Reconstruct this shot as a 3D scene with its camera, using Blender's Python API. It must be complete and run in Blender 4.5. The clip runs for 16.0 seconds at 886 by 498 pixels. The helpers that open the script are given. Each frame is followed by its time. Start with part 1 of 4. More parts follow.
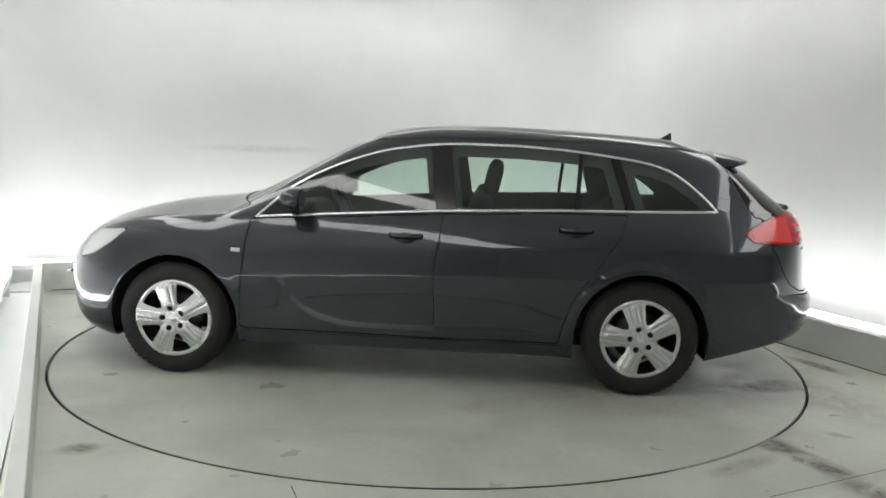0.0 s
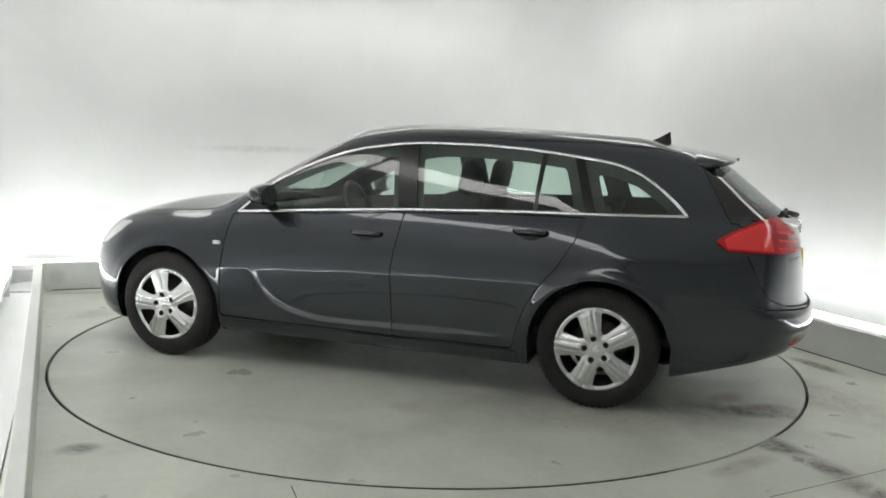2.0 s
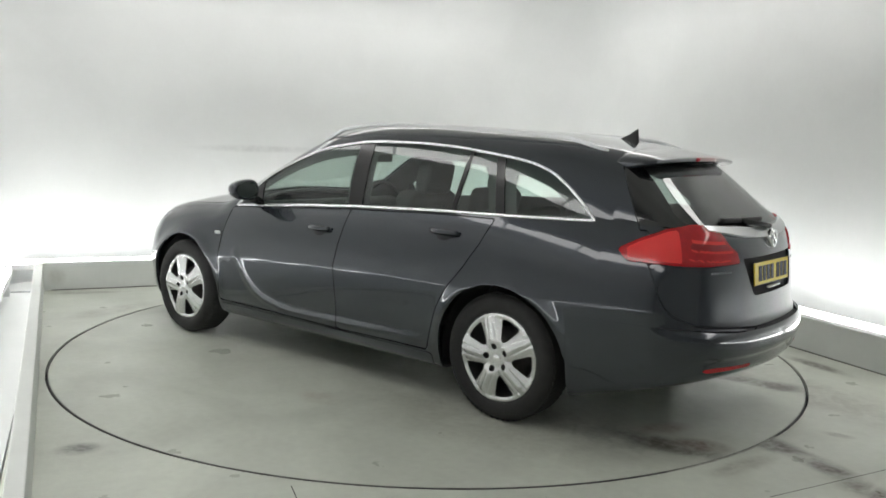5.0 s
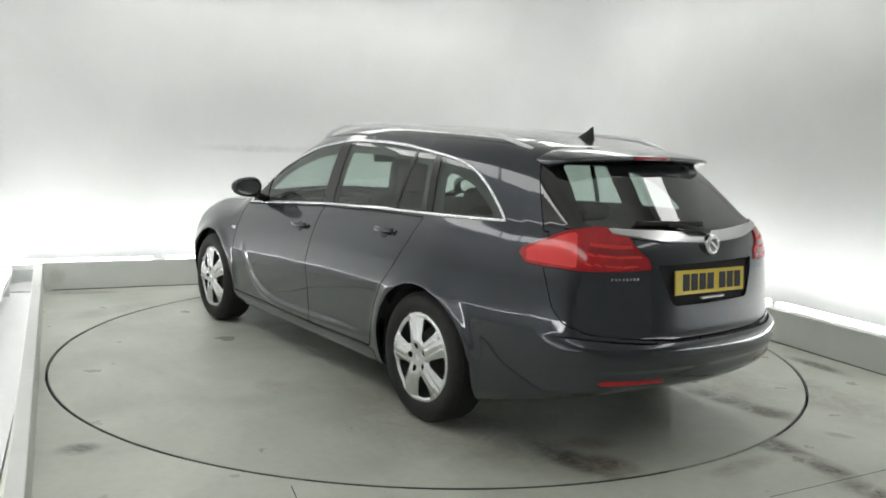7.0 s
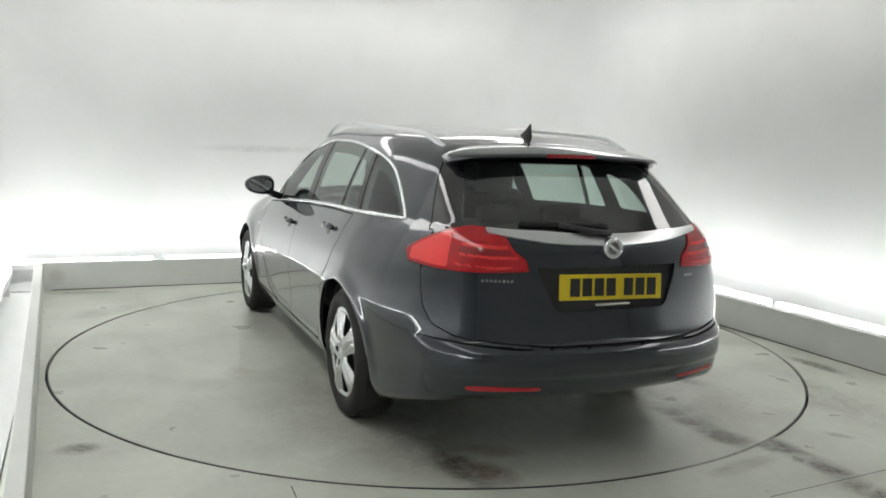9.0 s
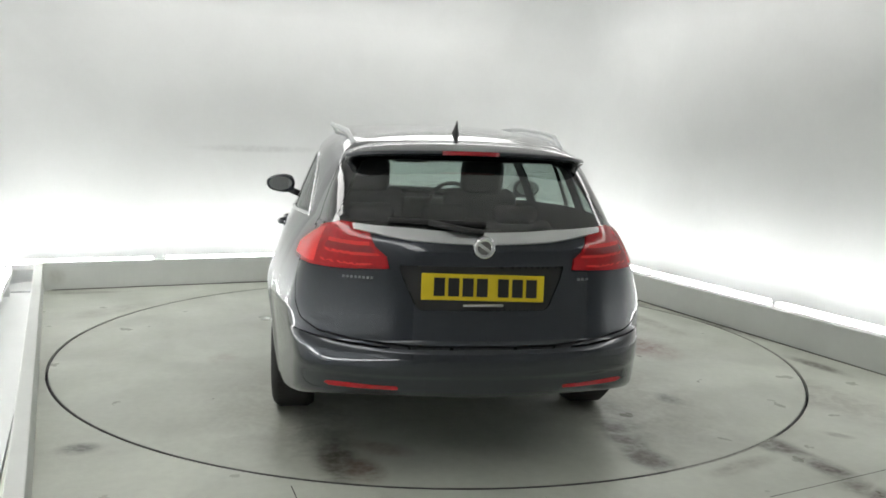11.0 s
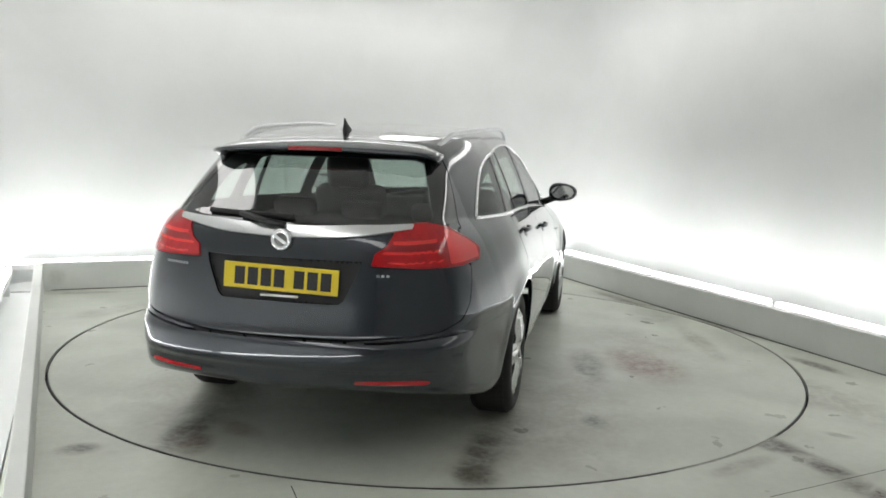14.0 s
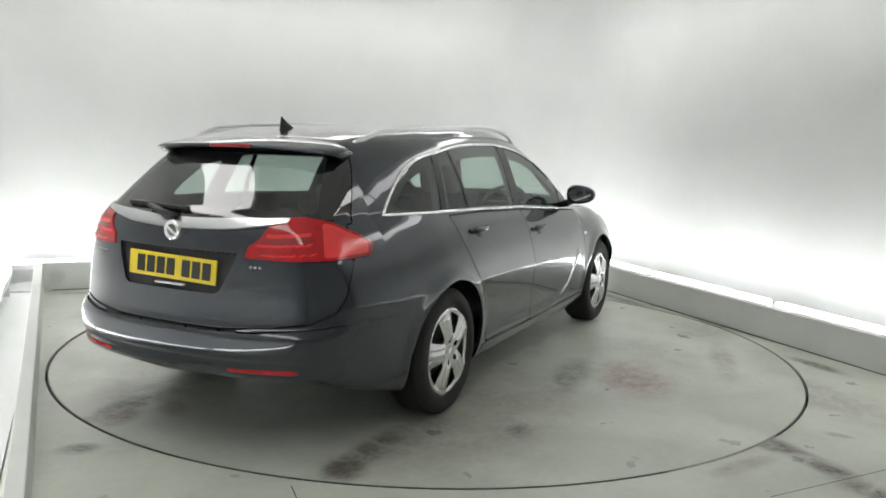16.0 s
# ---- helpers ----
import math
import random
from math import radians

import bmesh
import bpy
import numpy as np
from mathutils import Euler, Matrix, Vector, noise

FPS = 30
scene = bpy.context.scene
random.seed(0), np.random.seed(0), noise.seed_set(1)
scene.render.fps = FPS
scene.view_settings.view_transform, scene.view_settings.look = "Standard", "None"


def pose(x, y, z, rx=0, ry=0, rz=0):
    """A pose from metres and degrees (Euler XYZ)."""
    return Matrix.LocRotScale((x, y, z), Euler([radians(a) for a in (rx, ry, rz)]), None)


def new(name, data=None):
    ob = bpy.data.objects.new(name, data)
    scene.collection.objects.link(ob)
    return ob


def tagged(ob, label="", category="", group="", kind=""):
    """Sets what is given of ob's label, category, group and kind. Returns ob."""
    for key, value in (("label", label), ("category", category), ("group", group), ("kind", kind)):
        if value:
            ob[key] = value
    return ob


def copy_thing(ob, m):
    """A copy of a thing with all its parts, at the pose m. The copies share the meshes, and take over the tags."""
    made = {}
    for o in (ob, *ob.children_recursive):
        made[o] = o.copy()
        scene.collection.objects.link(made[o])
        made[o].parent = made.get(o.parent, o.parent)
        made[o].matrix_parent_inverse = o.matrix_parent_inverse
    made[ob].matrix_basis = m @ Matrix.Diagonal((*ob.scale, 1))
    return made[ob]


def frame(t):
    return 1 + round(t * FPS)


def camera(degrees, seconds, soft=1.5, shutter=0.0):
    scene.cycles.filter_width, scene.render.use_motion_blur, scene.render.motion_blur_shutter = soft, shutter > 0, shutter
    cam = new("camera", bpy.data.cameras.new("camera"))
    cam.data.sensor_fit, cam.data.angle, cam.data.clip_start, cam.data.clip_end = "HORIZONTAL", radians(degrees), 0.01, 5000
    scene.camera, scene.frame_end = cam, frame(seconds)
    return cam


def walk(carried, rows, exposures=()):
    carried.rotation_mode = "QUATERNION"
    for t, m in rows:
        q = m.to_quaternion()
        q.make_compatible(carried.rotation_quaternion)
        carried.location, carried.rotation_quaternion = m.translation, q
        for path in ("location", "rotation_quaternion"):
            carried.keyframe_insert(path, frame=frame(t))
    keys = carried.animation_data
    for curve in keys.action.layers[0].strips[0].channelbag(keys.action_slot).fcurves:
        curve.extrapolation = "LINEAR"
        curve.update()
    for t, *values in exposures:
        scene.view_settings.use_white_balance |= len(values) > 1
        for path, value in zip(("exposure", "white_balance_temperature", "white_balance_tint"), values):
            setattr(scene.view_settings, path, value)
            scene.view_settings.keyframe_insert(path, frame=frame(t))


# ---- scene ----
# The camera stands still on its mount; the turntable turns in front of it.
def eye_pose():
    turn = Matrix.Rotation(radians(YAW), 4, "Z") @ Matrix.Rotation(radians(90 + PITCH), 4, "X") @ Matrix.Rotation(radians(ROLL), 4, "Z")
    return Matrix.Translation((0.0, -5.674, 1.4256)) @ turn


YAW, PITCH, ROLL = -0.70, -7.537, 1.851
cam = camera(57.0, 16.0, soft=1.7)
walk(cam, [(0.0, eye_pose()), (16.0, eye_pose())], exposures=[(0.0, 0.0), (16.0, 0.0)])

# ---- world and light ----
world = bpy.data.worlds.new("world")
scene.world = world
world.use_nodes = True
world.node_tree.nodes["Background"].inputs[0].default_value = (0.8, 0.85, 0.85, 1)
world.node_tree.nodes["Background"].inputs[1].default_value = 0.05
TUBE_GLOW, PANEL_GLOW = 12.0, 4.05
ROOM_TURN = 23.5
ROOM = Matrix.Rotation(radians(ROOM_TURN), 4, "Z")
RX, BACK, FRONT = 2.52, 2.71, -6.6      # inner faces of the plinth, in the room's own axes
PLINTH_H, PLINTH_T, GAP = 0.245, 0.07, 0.54
CEIL = 3.12


# ---- materials ----
def mat(name, base, rough=0.5, metal=0.0, coat=0.0, emit=None, glow=0.0, var=0.0, scale=8.0, bump=0.0, bump_scale=60.0, rvar=0.0):
    m = bpy.data.materials.new(name)
    m.use_nodes = True
    nt = m.node_tree
    b = nt.nodes["Principled BSDF"]
    b.inputs["Base Color"].default_value = (*base, 1)
    b.inputs["Roughness"].default_value = rough
    b.inputs["Metallic"].default_value = metal
    b.inputs["Coat Weight"].default_value = coat
    b.inputs["Coat Roughness"].default_value = 0.03
    if emit:
        b.inputs["Emission Color"].default_value = (*emit, 1)
        b.inputs["Emission Strength"].default_value = glow
    tc = nt.nodes.new("ShaderNodeTexCoord")
    if var or rvar:
        n = nt.nodes.new("ShaderNodeTexNoise")
        n.inputs["Scale"].default_value = scale
        n.inputs["Detail"].default_value = 6
        nt.links.new(tc.outputs["Object"], n.inputs["Vector"])
        if var:
            r = nt.nodes.new("ShaderNodeMapRange")
            r.inputs[1].default_value, r.inputs[2].default_value = 0.3, 0.7
            r.inputs[3].default_value, r.inputs[4].default_value = 1 - var, 1 + var
            mx = nt.nodes.new("ShaderNodeVectorMath")
            mx.operation = "SCALE"
            mx.inputs[0].default_value = base
            nt.links.new(n.outputs["Fac"], r.inputs[0])
            nt.links.new(r.outputs[0], mx.inputs["Scale"])
            nt.links.new(mx.outputs[0], b.inputs["Base Color"])
        if rvar:
            r2 = nt.nodes.new("ShaderNodeMapRange")
            r2.inputs[1].default_value, r2.inputs[2].default_value = 0.3, 0.7
            r2.inputs[3].default_value, r2.inputs[4].default_value = max(rough - rvar, 0.02), rough + rvar
            nt.links.new(n.outputs["Fac"], r2.inputs[0])
            nt.links.new(r2.outputs[0], b.inputs["Roughness"])
    if bump:
        n2 = nt.nodes.new("ShaderNodeTexNoise")
        n2.inputs["Scale"].default_value = bump_scale
        n2.inputs["Detail"].default_value = 4
        bp = nt.nodes.new("ShaderNodeBump")
        bp.inputs["Strength"].default_value = bump
        bp.inputs["Distance"].default_value = 0.004
        nt.links.new(tc.outputs["Object"], n2.inputs["Vector"])
        nt.links.new(n2.outputs["Fac"], bp.inputs["Height"])
        nt.links.new(bp.outputs[0], b.inputs["Normal"])
    return m


def stained(name, base, spots, rough=0.36, grain=0.15, relief=0.25):
    """Painted concrete with cloudy wear, stains and painted shade: spots are (x, y, length, width, degrees, colour,
    strength).
    """
    m = mat(name, base, rough=rough, bump=relief, bump_scale=45)
    nt = m.node_tree
    nd, lk = nt.nodes, nt.links
    b = nd["Principled BSDF"]
    tc = nd.new("ShaderNodeTexCoord")

    def noise_fac(scale, detail, lo, hi, a, z, dist=0.0, stretch=None):
        n = nd.new("ShaderNodeTexNoise")
        n.inputs["Scale"].default_value, n.inputs["Detail"].default_value, n.inputs["Distortion"].default_value = scale, detail, dist
        if stretch:
            mp = nd.new("ShaderNodeMapping")
            mp.inputs["Scale"].default_value = stretch
            lk.new(tc.outputs["Object"], mp.inputs["Vector"])
            lk.new(mp.outputs[0], n.inputs["Vector"])
        else:
            lk.new(tc.outputs["Object"], n.inputs["Vector"])
        r = nd.new("ShaderNodeMapRange")
        for i, v in enumerate((lo, hi, a, z)):
            r.inputs[i + 1].default_value = v
        lk.new(n.outputs["Fac"], r.inputs[0])
        return r.outputs[0]

    def times(a, c):
        q = nd.new("ShaderNodeMath")
        q.operation = "MULTIPLY"
        lk.new(a, q.inputs[0])
        if isinstance(c, float):
            q.inputs[1].default_value = c
        else:
            lk.new(c, q.inputs[1])
        return q.outputs[0]

    cloud = times(noise_fac(1.3, 5, 0.3, 0.7, 1 - grain, 1 + grain, 0.6), noise_fac(22, 6, 0.25, 0.75, 1 - grain * 0.3, 1 + grain * 0.3))
    col = nd.new("ShaderNodeVectorMath")
    col.operation = "SCALE"
    col.inputs[0].default_value = base
    lk.new(cloud, col.inputs["Scale"])
    out = col.outputs[0]
    rag = times(noise_fac(6, 10, 0.32, 0.58, 0.35, 1.0, 1.1), noise_fac(30, 4, 0.3, 0.6, 0.6, 1.0))
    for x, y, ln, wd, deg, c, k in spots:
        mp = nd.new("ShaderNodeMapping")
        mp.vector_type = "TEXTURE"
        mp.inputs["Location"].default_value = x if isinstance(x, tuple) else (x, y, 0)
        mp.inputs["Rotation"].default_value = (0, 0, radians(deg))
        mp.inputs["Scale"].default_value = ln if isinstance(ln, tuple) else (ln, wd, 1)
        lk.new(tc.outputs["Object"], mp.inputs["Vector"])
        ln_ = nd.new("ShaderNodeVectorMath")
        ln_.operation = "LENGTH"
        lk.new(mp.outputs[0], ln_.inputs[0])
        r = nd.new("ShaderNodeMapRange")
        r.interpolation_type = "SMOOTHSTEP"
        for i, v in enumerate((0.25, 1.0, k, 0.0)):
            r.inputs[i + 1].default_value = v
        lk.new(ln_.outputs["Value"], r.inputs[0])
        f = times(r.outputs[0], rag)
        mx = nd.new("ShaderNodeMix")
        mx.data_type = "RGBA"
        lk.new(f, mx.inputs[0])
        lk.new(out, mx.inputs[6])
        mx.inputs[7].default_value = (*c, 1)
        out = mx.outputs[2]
    lk.new(out, b.inputs["Base Color"])
    lk.new(noise_fac(3, 6, 0.3, 0.7, rough - 0.1, rough + 0.12), b.inputs["Roughness"])
    return m


def glass_mat(name, tint, base=0.07):
    m = bpy.data.materials.new(name)
    m.use_nodes = True
    nt = m.node_tree
    nt.nodes.clear()
    out = nt.nodes.new("ShaderNodeOutputMaterial")
    mix = nt.nodes.new("ShaderNodeMixShader")
    lw = nt.nodes.new("ShaderNodeLayerWeight")
    lw.inputs["Blend"].default_value = 0.5
    pw = nt.nodes.new("ShaderNodeMath")
    pw.operation, pw.inputs[1].default_value = "POWER", 4.0
    nt.links.new(lw.outputs["Facing"], pw.inputs[0])
    fr = nt.nodes.new("ShaderNodeMapRange")
    fr.inputs[3].default_value, fr.inputs[4].default_value = base, 0.9
    nt.links.new(pw.outputs[0], fr.inputs[0])
    tr = nt.nodes.new("ShaderNodeBsdfTransparent")
    tr.inputs[0].default_value = (*tint, 1)
    gl = nt.nodes.new("ShaderNodeBsdfGlossy")
    gl.inputs["Roughness"].default_value = 0.02
    nt.links.new(fr.outputs[0], mix.inputs[0])
    nt.links.new(tr.outputs[0], mix.inputs[1])
    nt.links.new(gl.outputs[0], mix.inputs[2])
    nt.links.new(mix.outputs[0], out.inputs[0])
    return m


SOIL, BROWN, RED, DARK = (0.075, 0.06, 0.045), (0.12, 0.10, 0.075), (0.24, 0.14, 0.12), (0.09, 0.09, 0.08)
def on_floor(spots):
    """World places of stains, turned into the room's own axes."""
    c, s = math.cos(radians(-ROOM_TURN)), math.sin(radians(-ROOM_TURN))
    return [(x * c - y * s, x * s + y * c, a, b, d - ROOM_TURN, col, k) for x, y, a, b, d, col, k in spots]


M_FLOOR = stained("painted_concrete", (0.56, 0.585, 0.515), on_floor([
    (-1.57, -2.14, 0.13, 0.10, 20, DARK, 0.9), (1.70, -1.85, 0.22, 0.13, -65, SOIL, 1.0), (1.82, -2.08, 0.34, 0.11, -68, SOIL, 1.0), (1.90, -2.38, 0.26, 0.12, -60, BROWN, 0.9),
    (2.10, -1.68, 0.10, 0.05, -30, SOIL, 0.9), (2.62, -0.32, 0.34, 0.09, -66, SOIL, 0.9), (2.40, 0.72, 0.6, 0.08, -66, SOIL, 0.8), (1.75, 1.95, 0.5, 0.08, -66, SOIL, 0.8),
    (2.3, -1.0, 0.9, 0.4, -60, BROWN, 0.45), (1.9, 1.7, 0.8, 0.25, -60, BROWN, 0.45), (-2.55, 0.75, 0.5, 0.18, 60, BROWN, 0.4), (-3.0, 1.45, 0.5, 0.08, 20, BROWN, 0.5),
    (1.45, -2.12, 0.30, 0.08, 33, BROWN, 0.5)]))
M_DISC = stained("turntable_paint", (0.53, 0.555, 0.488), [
    (-2.10, 0.71, 0.40, 0.13, 4, SOIL, 1.0), (-2.22, 0.60, 0.20, 0.12, 20, (0.14, 0.085, 0.06), 0.9), (-1.75, 0.78, 0.55, 0.22, 0, DARK, 0.45),
    (-1.96, -0.70, 0.46, 0.11, 0, SOIL, 1.0), (-2.2, -0.72, 0.2, 0.14, 30, SOIL, 0.9), (-1.65, -0.76, 0.5, 0.2, 0, DARK, 0.5),
    (-0.10, -1.48, 0.55, 0.30, 20, RED, 1.0), (-0.25, -1.12, 0.6, 0.16, 8, DARK, 0.7), (-1.34, -1.20, 0.14, 0.09, 10, DARK, 0.8), (-1.98, 0.50, 0.22, 0.10, 60, RED, 0.7),
    # the broad last spot of this row is the car's shade, painted into the plate
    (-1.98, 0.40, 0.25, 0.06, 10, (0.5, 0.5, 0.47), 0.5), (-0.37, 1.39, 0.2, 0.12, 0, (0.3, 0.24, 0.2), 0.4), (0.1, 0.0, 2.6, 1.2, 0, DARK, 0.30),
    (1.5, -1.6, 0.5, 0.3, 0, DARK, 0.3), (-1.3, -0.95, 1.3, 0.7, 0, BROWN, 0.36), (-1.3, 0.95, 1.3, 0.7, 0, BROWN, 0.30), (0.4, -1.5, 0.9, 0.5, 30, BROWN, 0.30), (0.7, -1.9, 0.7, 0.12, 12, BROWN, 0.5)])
M_PLINTH = stained("plinth_paint", (0.78, 0.80, 0.775), [((-2.45, 2.70, 0.12), 0, (0.09, 0.2, 0.10), 0, 20, (0.40, 0.38, 0.33), 0.5)], rough=0.5, grain=0.05, relief=0.12)
M_WALL = stained("white_wall", (0.74, 0.75, 0.745), [((-0.55, 3.32, 1.285), 0, (0.85, 1.0, 0.05), 0, 0, (0.45, 0.45, 0.45), 0.45)], rough=0.55, grain=0.03, relief=0.03)
M_CEIL = mat("off_white_ceiling", (0.72, 0.72, 0.71), rough=0.8, var=0.1, scale=1.0)
M_TUBE = mat("tube_glow", (0.9, 0.9, 0.9), emit=(0.99, 1.0, 0.985), glow=TUBE_GLOW)
M_PANEL = mat("panel_glow", (0.9, 0.9, 0.9), emit=(1.0, 0.985, 0.96), glow=PANEL_GLOW)
M_UNSEEN_WALL = mat("unseen_wall_grey", (0.46, 0.47, 0.47), rough=0.6, var=0.1, scale=3)
M_STEEL = mat("worn_steel", (0.16, 0.16, 0.155), rough=0.5, metal=0.7, var=0.3, scale=12)
M_WHITE = mat("white_enamel", (0.7, 0.7, 0.7), rough=0.4)
M_DIRT = mat("packed_dirt", (0.36, 0.36, 0.32), rough=0.9, var=0.25, scale=30, bump=0.4, bump_scale=90)
M_JOINT = mat("joint_dark", (0.07, 0.068, 0.06), rough=0.85, var=0.5, scale=6)
M_GAP = mat("dark_gap", (0.012, 0.012, 0.012), rough=0.9)
M_PAINT = mat("car_paint", (0.025, 0.031, 0.041), rough=0.27, metal=0.55, coat=1.0, var=0.05, scale=900)
M_PAINT.node_tree.nodes["Principled BSDF"].inputs["Coat IOR"].default_value = 1.55
M_BLACK = mat("gloss_black", (0.007, 0.007, 0.008), rough=0.22, coat=0.1)
M_FRIT = mat("black_glass", (0.006, 0.006, 0.007), rough=0.04, coat=1.0)
M_TRIM = mat("black_plastic", (0.018, 0.018, 0.019), rough=0.55, bump=0.2, bump_scale=300)
M_SHELL = mat("inner_lining", (0.09, 0.092, 0.095), rough=0.8)
M_HEADLINER = mat("headliner_cloth", (0.32, 0.32, 0.31), rough=0.9)
M_CHROME = mat("bright_chrome", (0.86, 0.87, 0.88), rough=0.12, metal=1.0)
M_SATIN = mat("satin_aluminium", (0.72, 0.73, 0.74), rough=0.28, metal=1.0)
M_CAP = mat("silver_plastic", (0.68, 0.69, 0.69), rough=0.27, metal=0.9, var=0.04, scale=40)
M_TYRE = mat("tyre_rubber", (0.016, 0.016, 0.016), rough=0.75, var=0.25, scale=14, bump=0.3, bump_scale=120)
M_RED = mat("red_lens", (0.46, 0.008, 0.014), rough=0.14, coat=0.5, var=0.15, scale=25)
M_RED2 = mat("red_lens_bright", (0.86, 0.04, 0.04), rough=0.18, coat=0.4)
M_RED3 = mat("red_lens_deep", (0.30, 0.010, 0.016), rough=0.15, coat=1.0)
M_CLEAR = mat("clear_lens", (0.75, 0.77, 0.78), rough=0.15, coat=1.0)
M_LETTER = mat("dull_silver", (0.32, 0.33, 0.34), rough=0.4, metal=0.6)
M_YELLOW = mat("plate_yellow", (0.72, 0.55, 0.015), rough=0.35, coat=0.3)
M_INK = mat("plate_black", (0.012, 0.012, 0.012), rough=0.5)
M_SEAT = mat("grey_seat_cloth", (0.06, 0.062, 0.065), rough=0.9, var=0.2, scale=60, bump=0.3, bump_scale=400)
M_GLASS = glass_mat("tinted_glass", (0.70, 0.80, 0.75), 0.085)
M_REARGLASS = glass_mat("rear_glass", (0.52, 0.58, 0.56), 0.12)
M_MIRROR = mat("mirror_glass", (0.85, 0.86, 0.87), rough=0.02, metal=1.0)


# ---- mesh helpers ----
def mesh_from(name, verts, faces, material, normals=None, smooth=True):
    me = bpy.data.meshes.new(name)
    me.from_pydata([tuple(map(float, v)) for v in verts], [], [tuple(map(int, f)) for f in faces])
    me.materials.append(material)
    me.polygons.foreach_set("use_smooth", [smooth] * len(me.polygons))
    me.update()
    if normals is not None:
        me.normals_split_custom_set_from_vertices([tuple(map(float, n)) for n in normals])
    return me


def part(name, data, material=None, parent=None, label=""):
    """Links a bmesh or a mesh as one object under a thing or a part."""
    if isinstance(data, bmesh.types.BMesh):
        me = bpy.data.meshes.new(name)
        data.to_mesh(me)
        data.free()
        me.materials.append(material)
    else:
        me = data
    ob = new(name, me)
    if parent is not None:
        ob.parent = parent
    return tagged(ob, label)


def box(bm, cx, cy, cz, sx, sy, sz, bevel=0.0, m=None, segs=2):
    r = bmesh.ops.create_cube(bm, size=1.0, matrix=Matrix.Translation((cx, cy, cz)) @ Matrix.Diagonal((sx, sy, sz, 1)))
    if bevel:
        es = list({e for v in r["verts"] for e in v.link_edges})
        g = bmesh.ops.bevel(bm, geom=es, offset=bevel, segments=segs, affect="EDGES", profile=0.5)
        vs = list({v for f in g["faces"] for v in f.verts} | {v for v in r["verts"] if v.is_valid})
    else:
        vs = r["verts"]
    if m is not None:
        bmesh.ops.transform(bm, matrix=m, verts=vs)
    return vs


def smooth_bm(bm):
    for f in bm.faces:
        f.smooth = True
    return bm


def lathe(profile, n=64, axis="Y", close=False):
    """Verts and faces of a profile of (radius, offset) turned about an axis."""
    verts, faces = [], []
    for r, o in profile:
        for k in range(n):
            a = 2 * math.pi * k / n
            verts.append((r * math.cos(a), o, r * math.sin(a)) if axis == "Y" else (r * math.cos(a), r * math.sin(a), o))
    rows = len(profile)
    for i in range(rows if close else rows - 1):
        for k in range(n):
            a, b = i * n + k, i * n + (k + 1) % n
            c, d = ((i + 1) % rows) * n + (k + 1) % n, ((i + 1) % rows) * n + k
            faces.append((a, b, c, d))
    return np.array(verts), faces


def sweep(path, w, h, n=8):
    """A rounded bar of width w and height h along a path of points."""
    pts = [Vector(p) for p in path]
    verts, faces = [], []
    for i, p in enumerate(pts):
        t = (pts[min(i + 1, len(pts) - 1)] - pts[max(i - 1, 0)]).normalized()
        side = t.cross(Vector((0, 0, 1)))
        side = side.normalized() if side.length > 1e-4 else Vector((1, 0, 0))
        up = side.cross(t).normalized()
        for k in range(n):
            a = 2 * math.pi * (k + 0.5) / n
            ca, sa = math.cos(a), math.sin(a)
            ca, sa = math.copysign(abs(ca) ** 0.6, ca), math.copysign(abs(sa) ** 0.6, sa)
            verts.append(p + side * (w / 2 * ca) + up * (h / 2 * sa))
    for i in range(len(pts) - 1):
        for k in range(n):
            faces.append((i * n + k, i * n + (k + 1) % n, (i + 1) * n + (k + 1) % n, (i + 1) * n + k))
    faces.append(tuple(range(n))[::-1])
    faces.append(tuple((len(pts) - 1) * n + k for k in range(n)))
    return verts, faces


# ---- the studio ----
def outline(off, y_front=FRONT, r=0.0, n=1):
    """The U of the room, offset outwards from the plinth's inner face, from the front left round the back to the front right."""
    xo, yb = RX + off, BACK + off
    pts = [(-xo, y_front)]
    if r:
        for k in range(n + 1):
            a = math.pi - k / n * math.pi / 2
            pts.append((-xo + r + r * math.cos(a), yb - r + r * math.sin(a)))
        for k in range(n + 1):
            a = math.pi / 2 - k / n * math.pi / 2
            pts.append((xo - r + r * math.cos(a), yb - r + r * math.sin(a)))
    else:
        pts += [(-xo, yb), (xo, yb)]
    pts.append((xo, y_front))
    return pts


def room_thing(name, me, label, category, kind="structure"):
    ob = part(name, me)
    ob.matrix_world = ROOM
    return tagged(ob, label, category, kind=kind)


